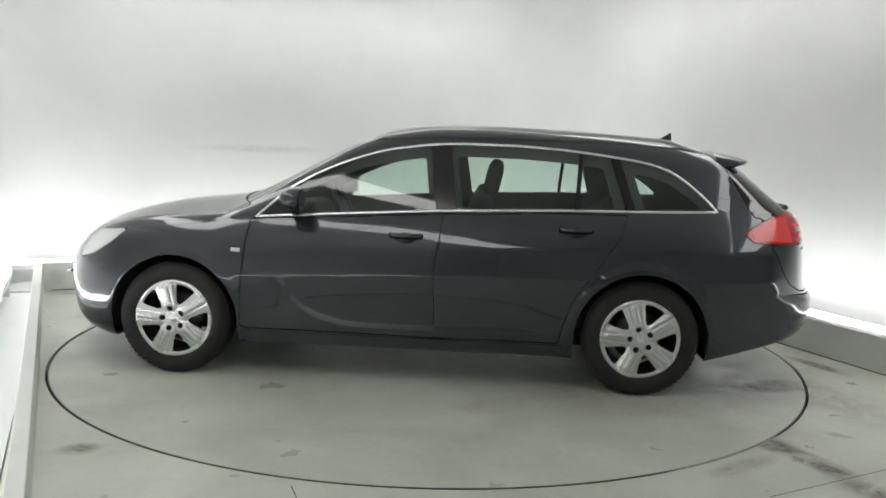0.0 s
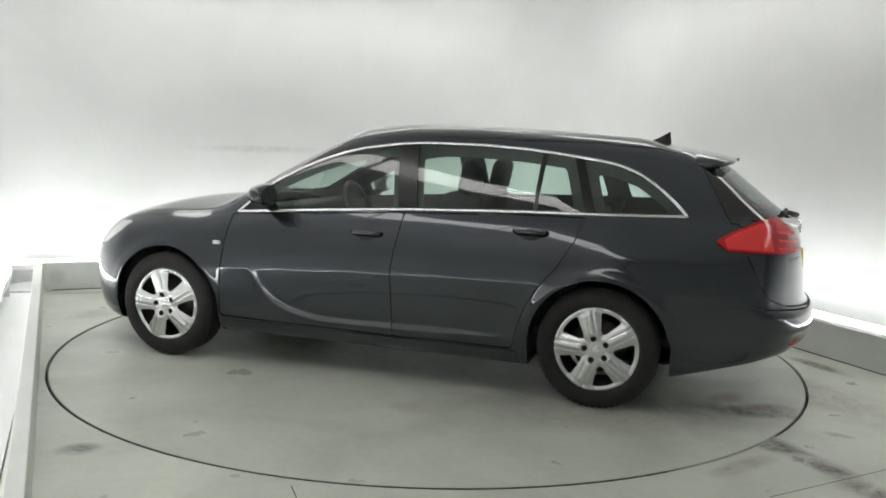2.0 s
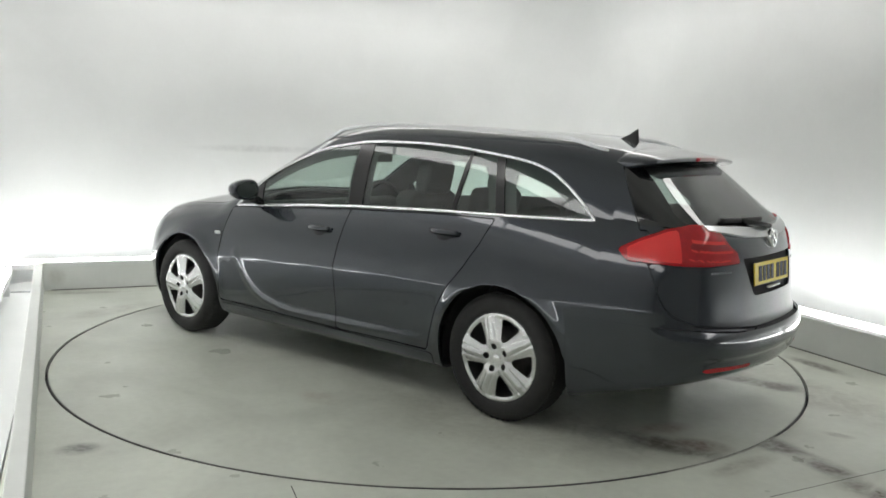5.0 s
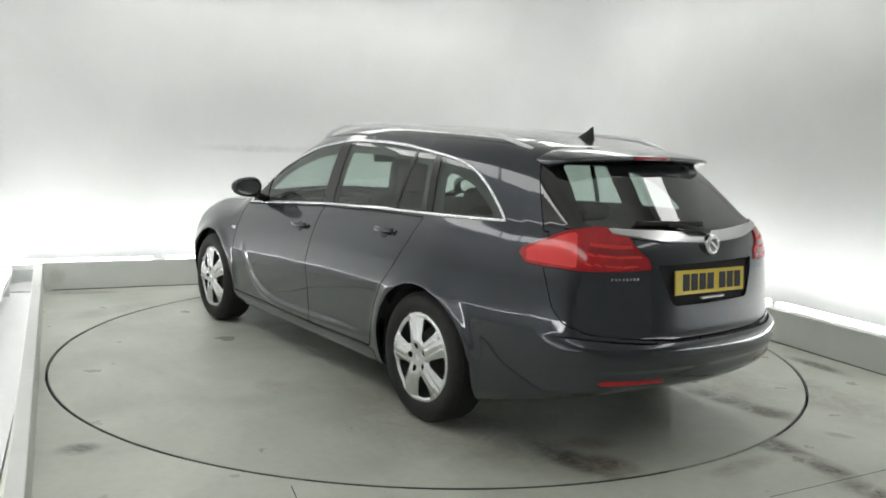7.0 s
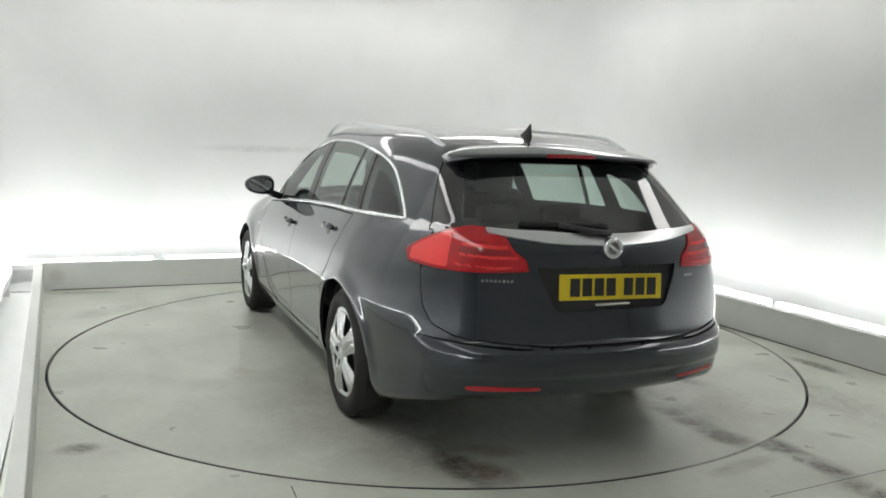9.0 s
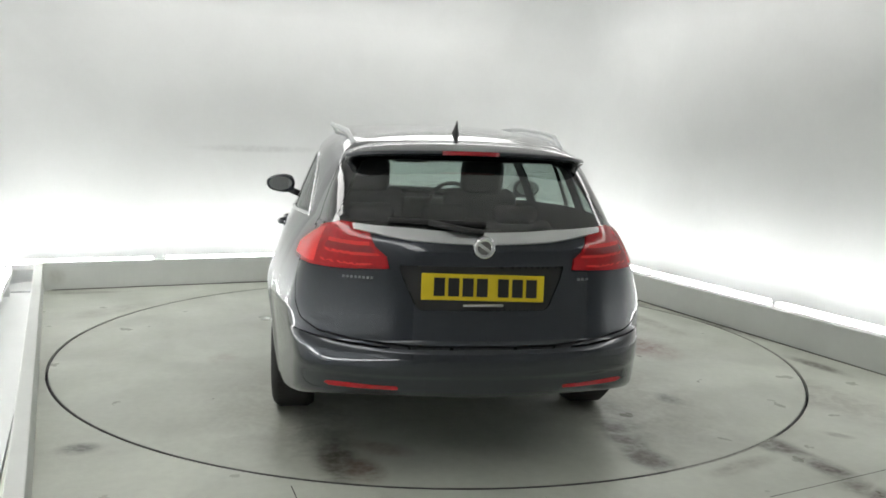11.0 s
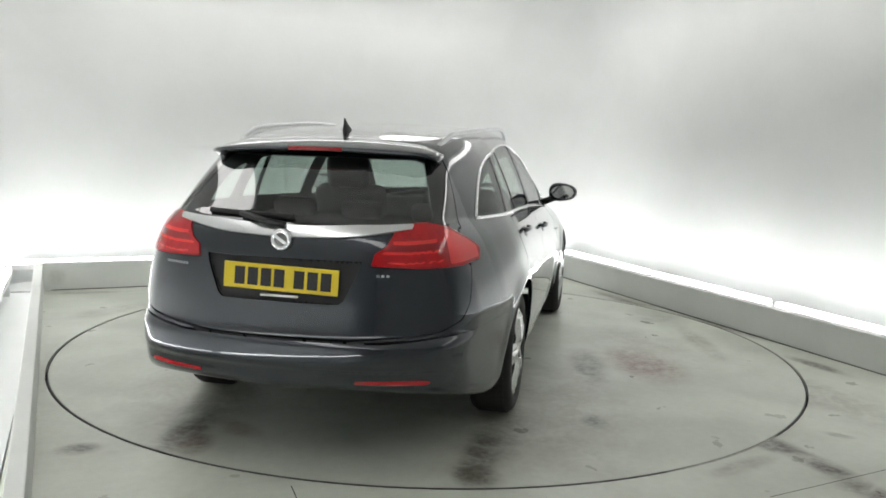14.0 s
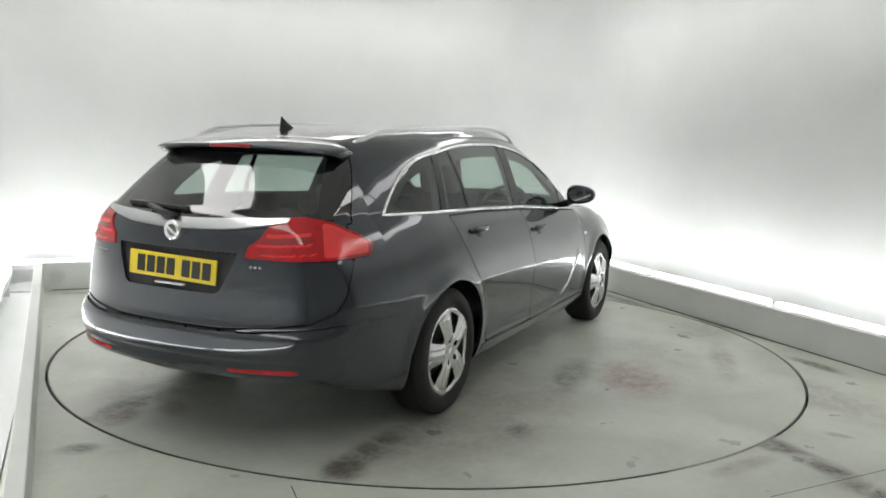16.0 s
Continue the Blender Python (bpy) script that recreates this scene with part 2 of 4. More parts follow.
def build_room():
    # plinth: left, back and right runs, each a bevelled slab with butt ends
    e = PLINTH_T
    runs = [("plinth_west", -RX - e / 2, (FRONT + BACK) / 2, e, BACK - FRONT - 0.01),
            ("plinth_north", 0, BACK + e / 2, 2 * RX + 2 * e, e), ("plinth_east", RX + e / 2, (FRONT + BACK) / 2, e, BACK - FRONT)]
    for name, cx, cy, sx, sy in runs:
        bm = bmesh.new()
        box(bm, cx, cy, PLINTH_H / 2 - 0.02, sx - 0.004, sy - 0.004, PLINTH_H + 0.04, 0.006)
        if name == "plinth_west":      # this run stands a little out of square
            for q in bm.verts:
                q.co.x += -0.043 + 0.0235 * (2.73 - q.co.y)
        me = bpy.data.meshes.new(name)
        bm.to_mesh(me)
        bm.free()
        me.materials.append(M_PLINTH)
        room_thing(name, me, "low grey painted plinth around the turntable floor", "plinth")
    # curved white wall behind the light trough, with rounded corners and a cove at the top
    inner = outline(PLINTH_T + GAP, FRONT, 0.7, 14)
    prof = [(0.0, -0.06), (0.0, CEIL - 0.5)] + [(-0.5 + 0.5 * math.cos(a), CEIL - 0.5 + 0.5 * math.sin(a)) for a in np.linspace(0.1, math.pi / 2, 10)] + [(-0.72, CEIL + 0.002), (-0.93, CEIL + 0.004)]
    verts, faces = [], []
    for off, z in prof:
        for x, y in outline(PLINTH_T + GAP + off, FRONT, max(0.7 + off * 0.9, 0.08), 14):
            verts.append((x, y, z))
    n = len(inner)
    for i in range(len(prof) - 1):
        for k in range(n - 1):
            faces.append((i * n + k, i * n + k + 1, (i + 1) * n + k + 1, (i + 1) * n + k))
    wall = room_thing("wall_cyclorama", mesh_from("wall_cyclorama", verts, faces, M_WALL), "seamless curved white studio wall washed by trough lights", "wall")
    sol = wall.modifiers.new("thickness", "SOLIDIFY")
    sol.thickness, sol.offset = 0.08, -1.0
    # unseen front wall behind the camera, added to set what the car reflects
    bm = bmesh.new()
    box(bm, 0, FRONT - 0.06, CEIL / 2 + 0.17, 2 * (RX + PLINTH_T + GAP) + 0.3, 0.12, CEIL + 0.45)
    me = bpy.data.meshes.new("wall_south")
    bm.to_mesh(me)
    bm.free()
    me.materials.append(M_UNSEEN_WALL)
    room_thing("wall_south", me, "plain grey unseen wall closing the studio, added for reflections", "wall")
    bm = bmesh.new()
    box(bm, 0, (FRONT + BACK) / 2 + 0.1, CEIL + 0.35, 2 * (RX + PLINTH_T + GAP) + 0.3, BACK - FRONT + 1.6, 0.1)
    me = bpy.data.meshes.new("ceiling")
    bm.to_mesh(me)
    bm.free()
    me.materials.append(M_CEIL)
    room_thing("ceiling", me, "plain off-white studio ceiling above the cove", "ceiling")
    # trough bed
    bm = bmesh.new()
    g = PLINTH_T + GAP
    box(bm, -RX - PLINTH_T - GAP / 2, (FRONT + BACK) / 2, -0.04, GAP, BACK - FRONT, 0.06)
    box(bm, RX + PLINTH_T + GAP / 2, (FRONT + BACK) / 2, -0.04, GAP, BACK - FRONT, 0.06)
    box(bm, 0, BACK + PLINTH_T + GAP / 2, -0.04, 2 * (RX + g), GAP + 0.004, 0.064)
    me = bpy.data.meshes.new("trough_bed")
    bm.to_mesh(me)
    bm.free()
    me.materials.append(M_WALL)
    room_thing("trough_bed", me, "white painted bed of the light trough", "trough")
    # the fixed floor with the round pit, and the dark ring joint
    n = 160
    verts, faces = [], []
    for k in range(n):
        a = 2 * math.pi * k / n
        c, s = math.cos(a), math.sin(a)
        verts.append((R_DISC * c, R_DISC * s, 0.0))
        m = min((RX + 0.06) / max(abs(c), 1e-6), (BACK + 0.05) / s if s > 1e-6 else 9e9, (FRONT + 0.002) / s if s < -1e-6 else 9e9)
        verts.append((m * c, m * s, 0.0))
        verts.append((R_DISC * c, R_DISC * s, -0.06))
    for k in range(n):
        j = (k + 1) % n
        faces += [(3 * k, 3 * k + 1, 3 * j + 1, 3 * j), (3 * k + 2, 3 * k, 3 * j, 3 * j + 2)]
    corners = []
    for sx in (-1, 1):
        for yy in (BACK + 0.05, FRONT + 0.002):
            corners.append((sx * (RX + 0.06), yy))
    for cx, cy in corners:
        # fill the corner between the two rays next to it
        ks = sorted(range(n), key=lambda k: abs((math.atan2(cy, cx) - 2 * math.pi * k / n + math.pi) % (2 * math.pi) - math.pi))[:2]
        verts.append((cx, cy, 0.0))
        a, b = sorted(ks) if abs(ks[0] - ks[1]) == 1 else sorted(ks, reverse=True)
        faces.append((3 * a + 1, len(verts) - 1, 3 * b + 1))
    floor = room_thing("floor", mesh_from("floor", verts, faces, M_FLOOR, smooth=False), "grey-green painted concrete floor, scuffed and stained", "floor")
    floor.data.update()
    v, f = lathe([(0.0, -0.03), (R_DISC + 0.05, -0.03)], 96, "Z")
    pit = part("pit", mesh_from("pit", v, f, M_GAP, smooth=False))
    tagged(pit, "dark joint round the turntable", "pit", kind="structure")
    for a0, a1 in ((-64, -44), (-9, 15)):
        aa = np.radians(np.linspace(a0, a1, 24))
        vs, fs = [], []
        for k, a in enumerate(aa):
            e = 0.009 * min(1.0, min(k, 23 - k) / 5)
            for q, z in ((R_DISC - 0.0105 - e, -0.0105), (R_DISC - 0.0105 - e * 0.6, -0.001), (R_DISC - 0.0075 + e * 0.6, -0.001), (R_DISC - 0.0075 + e, -0.0105)):
                vs.append((q * math.cos(a), q * math.sin(a), z))
        for k in range(23):
            for q in range(3):
                fs.append((4 * k + q, 4 * k + q + 1, 4 * k + q + 5, 4 * k + q + 4))
        fill = part("joint_dirt", mesh_from("joint_dirt", vs, fs, M_DIRT))
        tagged(fill, "grey dirt packed into the ring joint", "dirt", kind="structure")
    for name, cx, cy, sx, sy in (("foot_joint_north", 0, BACK - 0.003, 2 * RX - 0.04, 0.010), ("foot_joint_east", RX - 0.003, (FRONT + BACK) / 2, 0.010, BACK - FRONT - 0.04)):
        bm = bmesh.new()
        box(bm, cx, cy, 0.003, sx, sy, 0.006, 0.0015)
        me = bpy.data.meshes.new(name)
        bm.to_mesh(me)
        bm.free()
        me.materials.append(M_JOINT)
        room_thing(name, me, "dark narrow joint along the foot of the plinth", "joint")
    # seams between the floor slabs
    for p, q in (((-0.553, -2.474), (-0.40, -2.9)), ((1.43, -2.459), (2.5, -1.93))):
        d = Vector((q[0] - p[0], q[1] - p[1], 0))
        w = Vector((-d.y, d.x, 0)).normalized() * 0.002
        vs = [Vector((*p, 0.003)) + w, Vector((*q, 0.003)) + w, Vector((*q, 0.003)) - w, Vector((*p, 0.003)) - w]
        ob = part("floor_seam", mesh_from("floor_seam", vs, [(3, 2, 1, 0)], M_GAP, smooth=False), label="dark narrow slab joint in the concrete floor")
        tagged(ob, category="seam", kind="structure")


def build_turntable():
    r = R_DISC - 0.017
    v, f = lathe([(0.0, 0.0), (0.6, 0.0), (1.4, 0.0), (r - 0.006, 0.0), (r - 0.002, -0.002), (r, -0.006), (r, -0.028)], 192, "Z")
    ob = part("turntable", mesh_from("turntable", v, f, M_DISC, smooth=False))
    v, f = lathe([(r + 0.0005, -0.03), (r + 0.0005, 0.0005), (r + 0.004, 0.0005), (r + 0.004, -0.03)], 192, "Z")
    part("rim_ring", mesh_from("rim_ring", v, f, M_STEEL, smooth=False), None, ob, "narrow worn steel edge")
    return tagged(ob, "round turntable plate, grey-green paint with brown tyre stains and painted shade under the car", "turntable")


def build_lights():
    # fluorescent battens lying in the trough behind the plinth
    L = 1.5
    spots = []
    off = RX + PLINTH_T + 0.26
    y = BACK - 0.75
    while y > FRONT + 0.8:
        spots += [(-off, y, 90), (off, y, 90)]
        y -= L + 0.06
    for k in range(-1, 3):
        spots.append(((k - 0.5) * (L + 0.06), BACK + PLINTH_T + 0.26, 0))
    first = None
    for x, y, a in spots:
        m = ROOM @ pose(x, y, 0.15, 0, 0, a)
        if first is None:
            first = tagged(new("batten_light"), "fluorescent batten glowing white in the trough", "light", "battens in the trough")
            bm = bmesh.new()
            box(bm, 0, 0, 0.02, L, 0.09, 0.055, 0.006)
            part("housing", bm, M_WHITE, first, "white enamel housing")
            for s in (-1, 1):
                bm = bmesh.new()
                box(bm, s * 0.6, 0, -0.083, 0.04, 0.06, 0.160, 0.004)
                part("foot", bm, M_WHITE, first)
            for s in (-1, 1):
                v, f = sweep([(-L / 2 + 0.03, s * 0.025, 0.066), (L / 2 - 0.03, s * 0.025, 0.066)], 0.03, 0.03, 10)
                part("tube", mesh_from("tube", v, f, M_TUBE), None, first, "glowing white tube")
            first.matrix_world = m
        else:
            copy_thing(first, m)
    # ceiling battens that follow the walls
    first = None
    spots = [(sx * 2.42, y, 90) for sx in (-1, 1) for y in (1.45, -0.1, -1.65, -3.2, -4.75)] + [(x, 2.62, 0) for x in (-1.55, 0.0, 1.55)]
    for x, y, a in spots:
        m = ROOM @ pose(x, y, CEIL, 0, 0, a)
        if first is None:
            first = tagged(new("ceiling_light"), "long white cove light with a flat diffuser, lit", "light", "ceiling lights")
            bm = bmesh.new()
            box(bm, 0, 0, -0.02, 1.5, 0.46, 0.04, 0.006)
            part("housing", bm, M_WHITE, first, "white enamel housing")
            v, f = sweep([(-0.745, 0, -0.05), (0.745, 0, -0.05)], 0.42, 0.04, 16)
            part("diffuser", mesh_from("diffuser", v, f, M_PANEL), None, first, "glowing diffuser")
            first.matrix_world = m
        else:
            copy_thing(first, m)


R_DISC = 2.469
build_room()
turntable = build_turntable()
build_lights()


# ---- the estate car ----
# Car axes: x forward, y to its left, z up; the origin lies midway between the axles on the ground.
OX, OY = 0.080, 0.124          # where that origin stands on the turntable
AX_F, AX_R, HUB_Z, R_ARCH = 1.3685, -1.3685, 0.333, 0.382


def curve_at(pts, q):
    """Smooth interpolation (monotone-ish cubic) through a few points."""
    xs, ys = np.array([p[0] for p in pts], float), np.array([p[1] for p in pts], float)
    if xs[0] > xs[-1]:
        xs, ys = xs[::-1], ys[::-1]
    d = np.diff(ys) / np.diff(xs)
    m = np.zeros_like(ys)
    m[0], m[-1] = d[0], d[-1]
    for i in range(1, len(ys) - 1):
        m[i] = 0 if d[i - 1] * d[i] <= 0 else 2 * d[i - 1] * d[i] / (d[i - 1] + d[i])
    q = np.clip(q, xs[0], xs[-1])
    i = np.clip(np.searchsorted(xs, q, side="right") - 1, 0, len(xs) - 2)
    h = xs[i + 1] - xs[i]
    t = (q - xs[i]) / h
    return (2 * t**3 - 3 * t**2 + 1) * ys[i] + (t**3 - 2 * t**2 + t) * h * m[i] + (-2 * t**3 + 3 * t**2) * ys[i + 1] + (t**3 - t**2) * h * m[i + 1]


BELT = [(2.4, 0.76), (1.9, 0.835), (1.4, 0.90), (0.919, 0.941), (0.4, 0.984), (-0.23, 1.025), (-0.93, 1.052), (-1.78, 1.072), (-2.5, 1.08)]
WIDTH = [(2.4, 0.66), (2.2, 0.76), (1.95, 0.862), (1.7, 0.922), (1.37, 0.942), (0.9, 0.922), (0.2, 0.918), (-0.6, 0.922), (-1.37, 0.930), (-1.75, 0.892), (-2.1, 0.817), (-2.4, 0.718), (-2.6, 0.62)]
TOPLINE = [(2.45, 0.64), (2.30, 0.745), (2.15, 0.824), (1.97, 0.892), (1.58, 0.984), (1.25, 1.024), (1.12, 1.046), (0.93, 1.130), (0.635, 1.285), (0.344, 1.424), (0.16, 1.484),
           (-0.2, 1.526), (-0.45, 1.528), (-0.96, 1.510), (-1.5, 1.474), (-1.8, 1.428), (-2.05, 1.388), (-2.5, 1.28)]
CROWN = [(2.4, 0.22), (1.6, 0.13), (1.1, 0.17), (0.6, 0.15), (0.1, 0.11), (-0.8, 0.10), (-1.7, 0.10), (-2.0, 0.11)]
REARLINE = [(0.16, 2.28), (0.22, 2.38), (0.30, 2.45), (0.40, 2.488), (0.45, 2.498), (0.475, 2.512), (0.50, 2.515), (0.56, 2.511), (0.582, 2.495), (0.60, 2.470), (0.62, 2.462), (0.76, 2.446), (0.90, 2.425), (1.0, 2.396), (1.06, 2.348), (1.10, 2.29), (1.36, 1.965), (1.42, 1.89), (1.6, 1.67)]
FRONTLINE = [(0.1, 2.10), (0.2, 2.22), (0.35, 2.285), (0.5, 2.30), (0.65, 2.275), (0.75, 2.22), (0.85, 2.14), (1.1, 1.9)]
BLADE = np.array([(0.79, 0.64), (0.745, 0.59), (0.68, 0.485), (0.60, 0.41), (0.505, 0.362), (0.36, 0.330), (0.22, 0.318), (-0.2, 0.322), (-0.7, 0.335), (-0.9, 0.345)])


def line_dist(x, z, line):
    best = np.full(np.shape(x), 9.0)
    for (ax, az), (bx, bz) in zip(line[:-1], line[1:]):
        dx, dz = bx - ax, bz - az
        t = np.clip(((x - ax) * dx + (z - az) * dz) / (dx * dx + dz * dz), 0, 1)
        best = np.minimum(best, np.hypot(x - ax - t * dx, z - az - t * dz))
    return best


def half_width(x, z):
    """Half the body's width at a place in the side view."""
    zb = curve_at(BELT, x)
    w = curve_at(WIDTH, x)
    s = np.clip((z - 0.2) / (zb - 0.2), -0.3, 1.0)
    fac = curve_at([(-0.3, 0.86), (0.0, 0.935), (0.12, 0.968), (0.35, 0.985), (0.53, 0.9985), (0.555, 1.0), (0.58, 0.9965), (0.72, 0.974), (0.81, 0.950), (0.91, 0.914), (1.0, 0.868)], s)
    low = w * fac
    # the shoulder draws in towards the tail, below the glass
    low = low - 0.05 * np.clip((-x - 1.1) / 0.67, 0, 1.15) ** 1.5 * np.clip((s - 0.45) / 0.55, 0, 1) ** 2
    # the sides lean in above the belt line
    up = np.clip(z - zb, 0, None)
    lean = 0.30 + 0.14 * np.clip(up / 0.4, 0, 1.5) + 0.10 * np.clip((-x - 1.1) / 0.8, 0, 1)
    y = low - lean * up
    # shoulder crease above the rear wheel, flared arches
    for ax in (AX_F, AX_R):
        r = np.hypot(x - ax, z - HUB_Z)
        y = y + 0.012 * np.exp(-((r - R_ARCH - 0.01) / 0.045) ** 2) * np.clip((z - 0.25) / 0.2, 0, 1)
    # the blade crease that sweeps along the doors
    d = line_dist(x, z, BLADE)
    y = y + 0.010 * np.exp(-(d / 0.026) ** 2) * np.clip((0.85 - np.abs(x + 0.05)) / 0.5 + 0.35, 0, 1)
    return y


def smax(a, b, k):
    h = np.clip(k - np.abs(a - b), 0, None) / k
    return np.maximum(a, b) + h * h * k * 0.25


def body(x, y, z):
    """Below zero inside the body."""
    ay = np.sqrt(y * y + 1e-8)
    side = ay - half_width(x, z)
    top = (z - (curve_at(TOPLINE, x) - curve_at(CROWN, x) * y * y)) * 0.9
    rear = -x - (curve_at(REARLINE, z) - 0.21 * y * y - 0.30 * y**4)
    front = x - (curve_at(FRONTLINE, z) - 0.36 * y * y - 0.22 * y**4)
    tuck = 0.85 + 0.15 * np.clip(ay / 0.7, 0, 1)
    bottom = (0.19 + 0.27 * tuck * np.clip(-x - 1.72, 0, None) + 0.06 * np.clip((x - 1.8) / 0.4, 0, 1)) - z
    g = smax(side, top, 0.10)
    g = smax(g, rear, 0.09)
    g = smax(g, front, 0.12)
    return smax(g, bottom, 0.05)


def body_grid():
    """Points on the body, found along rays from a spine, as a grid that closes round the car."""
    n_phi, xs, fan = 320, np.linspace(-1.45, 1.45, 150), np.radians(np.linspace(0.8, 90, 125))
    phi = np.linspace(0, 2 * math.pi, n_phi, endpoint=False) + 0.5 * 2 * math.pi / n_phi
    org, way = [], []
    for a in fan[::-1]:
        org.append((-1.45, a, -1))
    for x in xs:
        org.append((x, 0.0, 1))
    for a in fan:
        org.append((1.45, a, 1))
    org = np.array(org)
    ca, sa = np.cos(org[:, 1]), np.sin(org[:, 1]) * org[:, 2]
    dx = np.repeat(sa[:, None], n_phi, 1)
    dy, dz = ca[:, None] * np.sin(phi)[None], ca[:, None] * np.cos(phi)[None]
    ox = np.repeat(org[:, :1], n_phi, 1)
    lo, hi = np.zeros_like(dx), np.full_like(dx, 1.9)
    for _ in range(24):
        m = (lo + hi) / 2
        g = body(ox + dx * m, dy * m, 0.56 + dz * m)
        lo, hi = np.where(g < 0, m, lo), np.where(g < 0, hi, m)
    m = (lo + hi) / 2
    return np.stack([ox + dx * m, dy * m, 0.56 + dz * m], 2)


GRID = body_grid()
NU, NV = GRID.shape[:2]
GX, GY, GZ = GRID[..., 0].ravel(), GRID[..., 1].ravel(), GRID[..., 2].ravel()
GA = np.abs(GY)


def grad_at(p):
    e = 0.002
    g = np.stack([body(p[:, 0] + e, p[:, 1], p[:, 2]) - body(p[:, 0] - e, p[:, 1], p[:, 2]),
                  body(p[:, 0], p[:, 1] + e, p[:, 2]) - body(p[:, 0], p[:, 1] - e, p[:, 2]),
                  body(p[:, 0], p[:, 1], p[:, 2] + e) - body(p[:, 0], p[:, 1], p[:, 2] - e)], 1)
    return g / np.linalg.norm(g, axis=1)[:, None]


def quads(nu, nv, wrap):
    i, k = np.meshgrid(np.arange(nu - 1), np.arange(nv if wrap else nv - 1), indexing="ij")
    j = (k + 1) % nv
    return np.stack([i * nv + k, (i + 1) * nv + k, (i + 1) * nv + j, i * nv + j], 2).reshape(-1, 4)


QUADS = quads(NU, NV, True)


def clip_cells(points, cells, F):
    """The part of a mesh where F < 0, its edge cut through the cells. Gives points and faces."""
    inside = F < 0
    cnt = inside[cells].sum(1)
    faces = [tuple(c) for c in cells[cnt == 4]]
    extra, cut = [], {}
    base = len(points)

    def between(a, b):
        key = (a, b) if a < b else (b, a)
        if key not in cut:
            t = F[a] / (F[a] - F[b])
            cut[key] = base + len(extra)
            extra.append(points[a] + (points[b] - points[a]) * t)
        return cut[key]

    for c in cells[(cnt > 0) & (cnt < 4)]:
        poly = []
        for q in range(4):
            a, b = c[q], c[(q + 1) % 4]
            if inside[a]:
                poly.append(a)
            if inside[a] != inside[b]:
                poly.append(between(a, b))
        if len(poly) > 2:
            faces.append(tuple(poly))
    allp = np.vstack([points, np.array(extra)]) if extra else points
    used = np.unique(np.concatenate([np.array(f) for f in faces])) if faces else np.array([], int)
    remap = {int(u): i for i, u in enumerate(used)}
    return allp[used], [tuple(remap[int(v)] for v in f) for f in faces]


def panel(name, F, material, parent, label="", lift=0.0, depth=0.014):
    """A body panel: the surface where F < 0, lifted along its normal, with a turned-in edge."""
    P, faces = clip_cells(GRID.reshape(-1, 3), QUADS, F)
    N = grad_at(P)
    edge = {}
    for f in faces:
        for a, b in zip(f, f[1:] + f[:1]):
            key = (a, b) if a < b else (b, a)
            edge[key] = None if key in edge else (a, b)
    verts, norms, faces = list(P + N * lift), list(N), list(faces)
    for e in edge.values():
        if e is None:
            continue
        a, b = e
        t = P[b] - P[a]
        n = np.cross(t, N[a])
        n = n / (np.linalg.norm(n) + 1e-9)
        k = len(verts)
        for q in (a, b):
            verts.append(P[q] + N[q] * lift)
            norms.append(n)
        for q in (a, b):
            verts.append(P[q] + N[q] * (lift - depth))
            norms.append(n)
        faces.append((k + 1, k, k + 2, k + 3))
    verts = np.array(verts) + np.array([OX, OY, 0])
    return part(name, mesh_from(name, verts, faces, material, norms), None, parent, label)


def poly_f(u, v, pts):
    """Signed distance to a polygon, below zero inside."""
    pts = np.array(pts, float)
    d = np.full(u.shape, 9.0)
    ins = np.zeros(u.shape, bool)
    for (ax, az), (bx, bz) in zip(pts, np.roll(pts, -1, 0)):
        dx, dz = bx - ax, bz - az
        t = np.clip(((u - ax) * dx + (v - az) * dz) / (dx * dx + dz * dz), 0, 1)
        d = np.minimum(d, np.hypot(u - ax - t * dx, v - az - t * dz))
        if abs(dz) > 1e-12:
            ins ^= ((az > v) != (bz > v)) & (u < dx * (v - az) / dz + ax)
    return np.where(ins, -d, d)


def allof(*fs):
    out = fs[0]
    for f in fs[1:]:
        out = np.maximum(out, f)
    return out


def left_of(sgn):
    """Below zero on that side of the car."""
    return 0.30 - GY * sgn


DLO = [(0.905, 0.948), (0.70, 1.128), (0.55, 1.215), (0.405, 1.281), (0.25, 1.335), (0.124, 1.368), (-0.119, 1.402), (-0.29, 1.412), (-0.636, 1.409), (-0.90, 1.394), (-1.107, 1.372), (-1.30, 1.347),
       (-1.41, 1.326), (-1.523, 1.286), (-1.63, 1.215), (-1.735, 1.125), (-1.79, 1.066), (-0.93, 1.050), (-0.23, 1.024), (0.40, 0.984)]
dlo_f = np.maximum(poly_f(GX, GZ, DLO), 0.42 - GA)
# the trimmed openings inside: a headliner edge above, and wider pillars
inner_opening_f = allof(dlo_f + 0.02, poly_f(GX, GZ + 0.065, DLO), 0.095 - np.abs(GX + 0.225 - 0.14 * (GZ - 1.02)), 0.085 - np.abs(GX + 1.29 - 0.30 * (GZ - 1.05)))
_r = np.minimum(np.hypot(GX - AX_F, np.clip(GZ - HUB_Z, 0, None)), np.hypot(GX - AX_R, np.clip(GZ - HUB_Z, 0, None)))
arch_f = np.where(GA > 0.5, R_ARCH - _r, -1.0)              # below zero outside the arches
S_LAMP = GA + np.clip(GX + 2.40, 0, None)
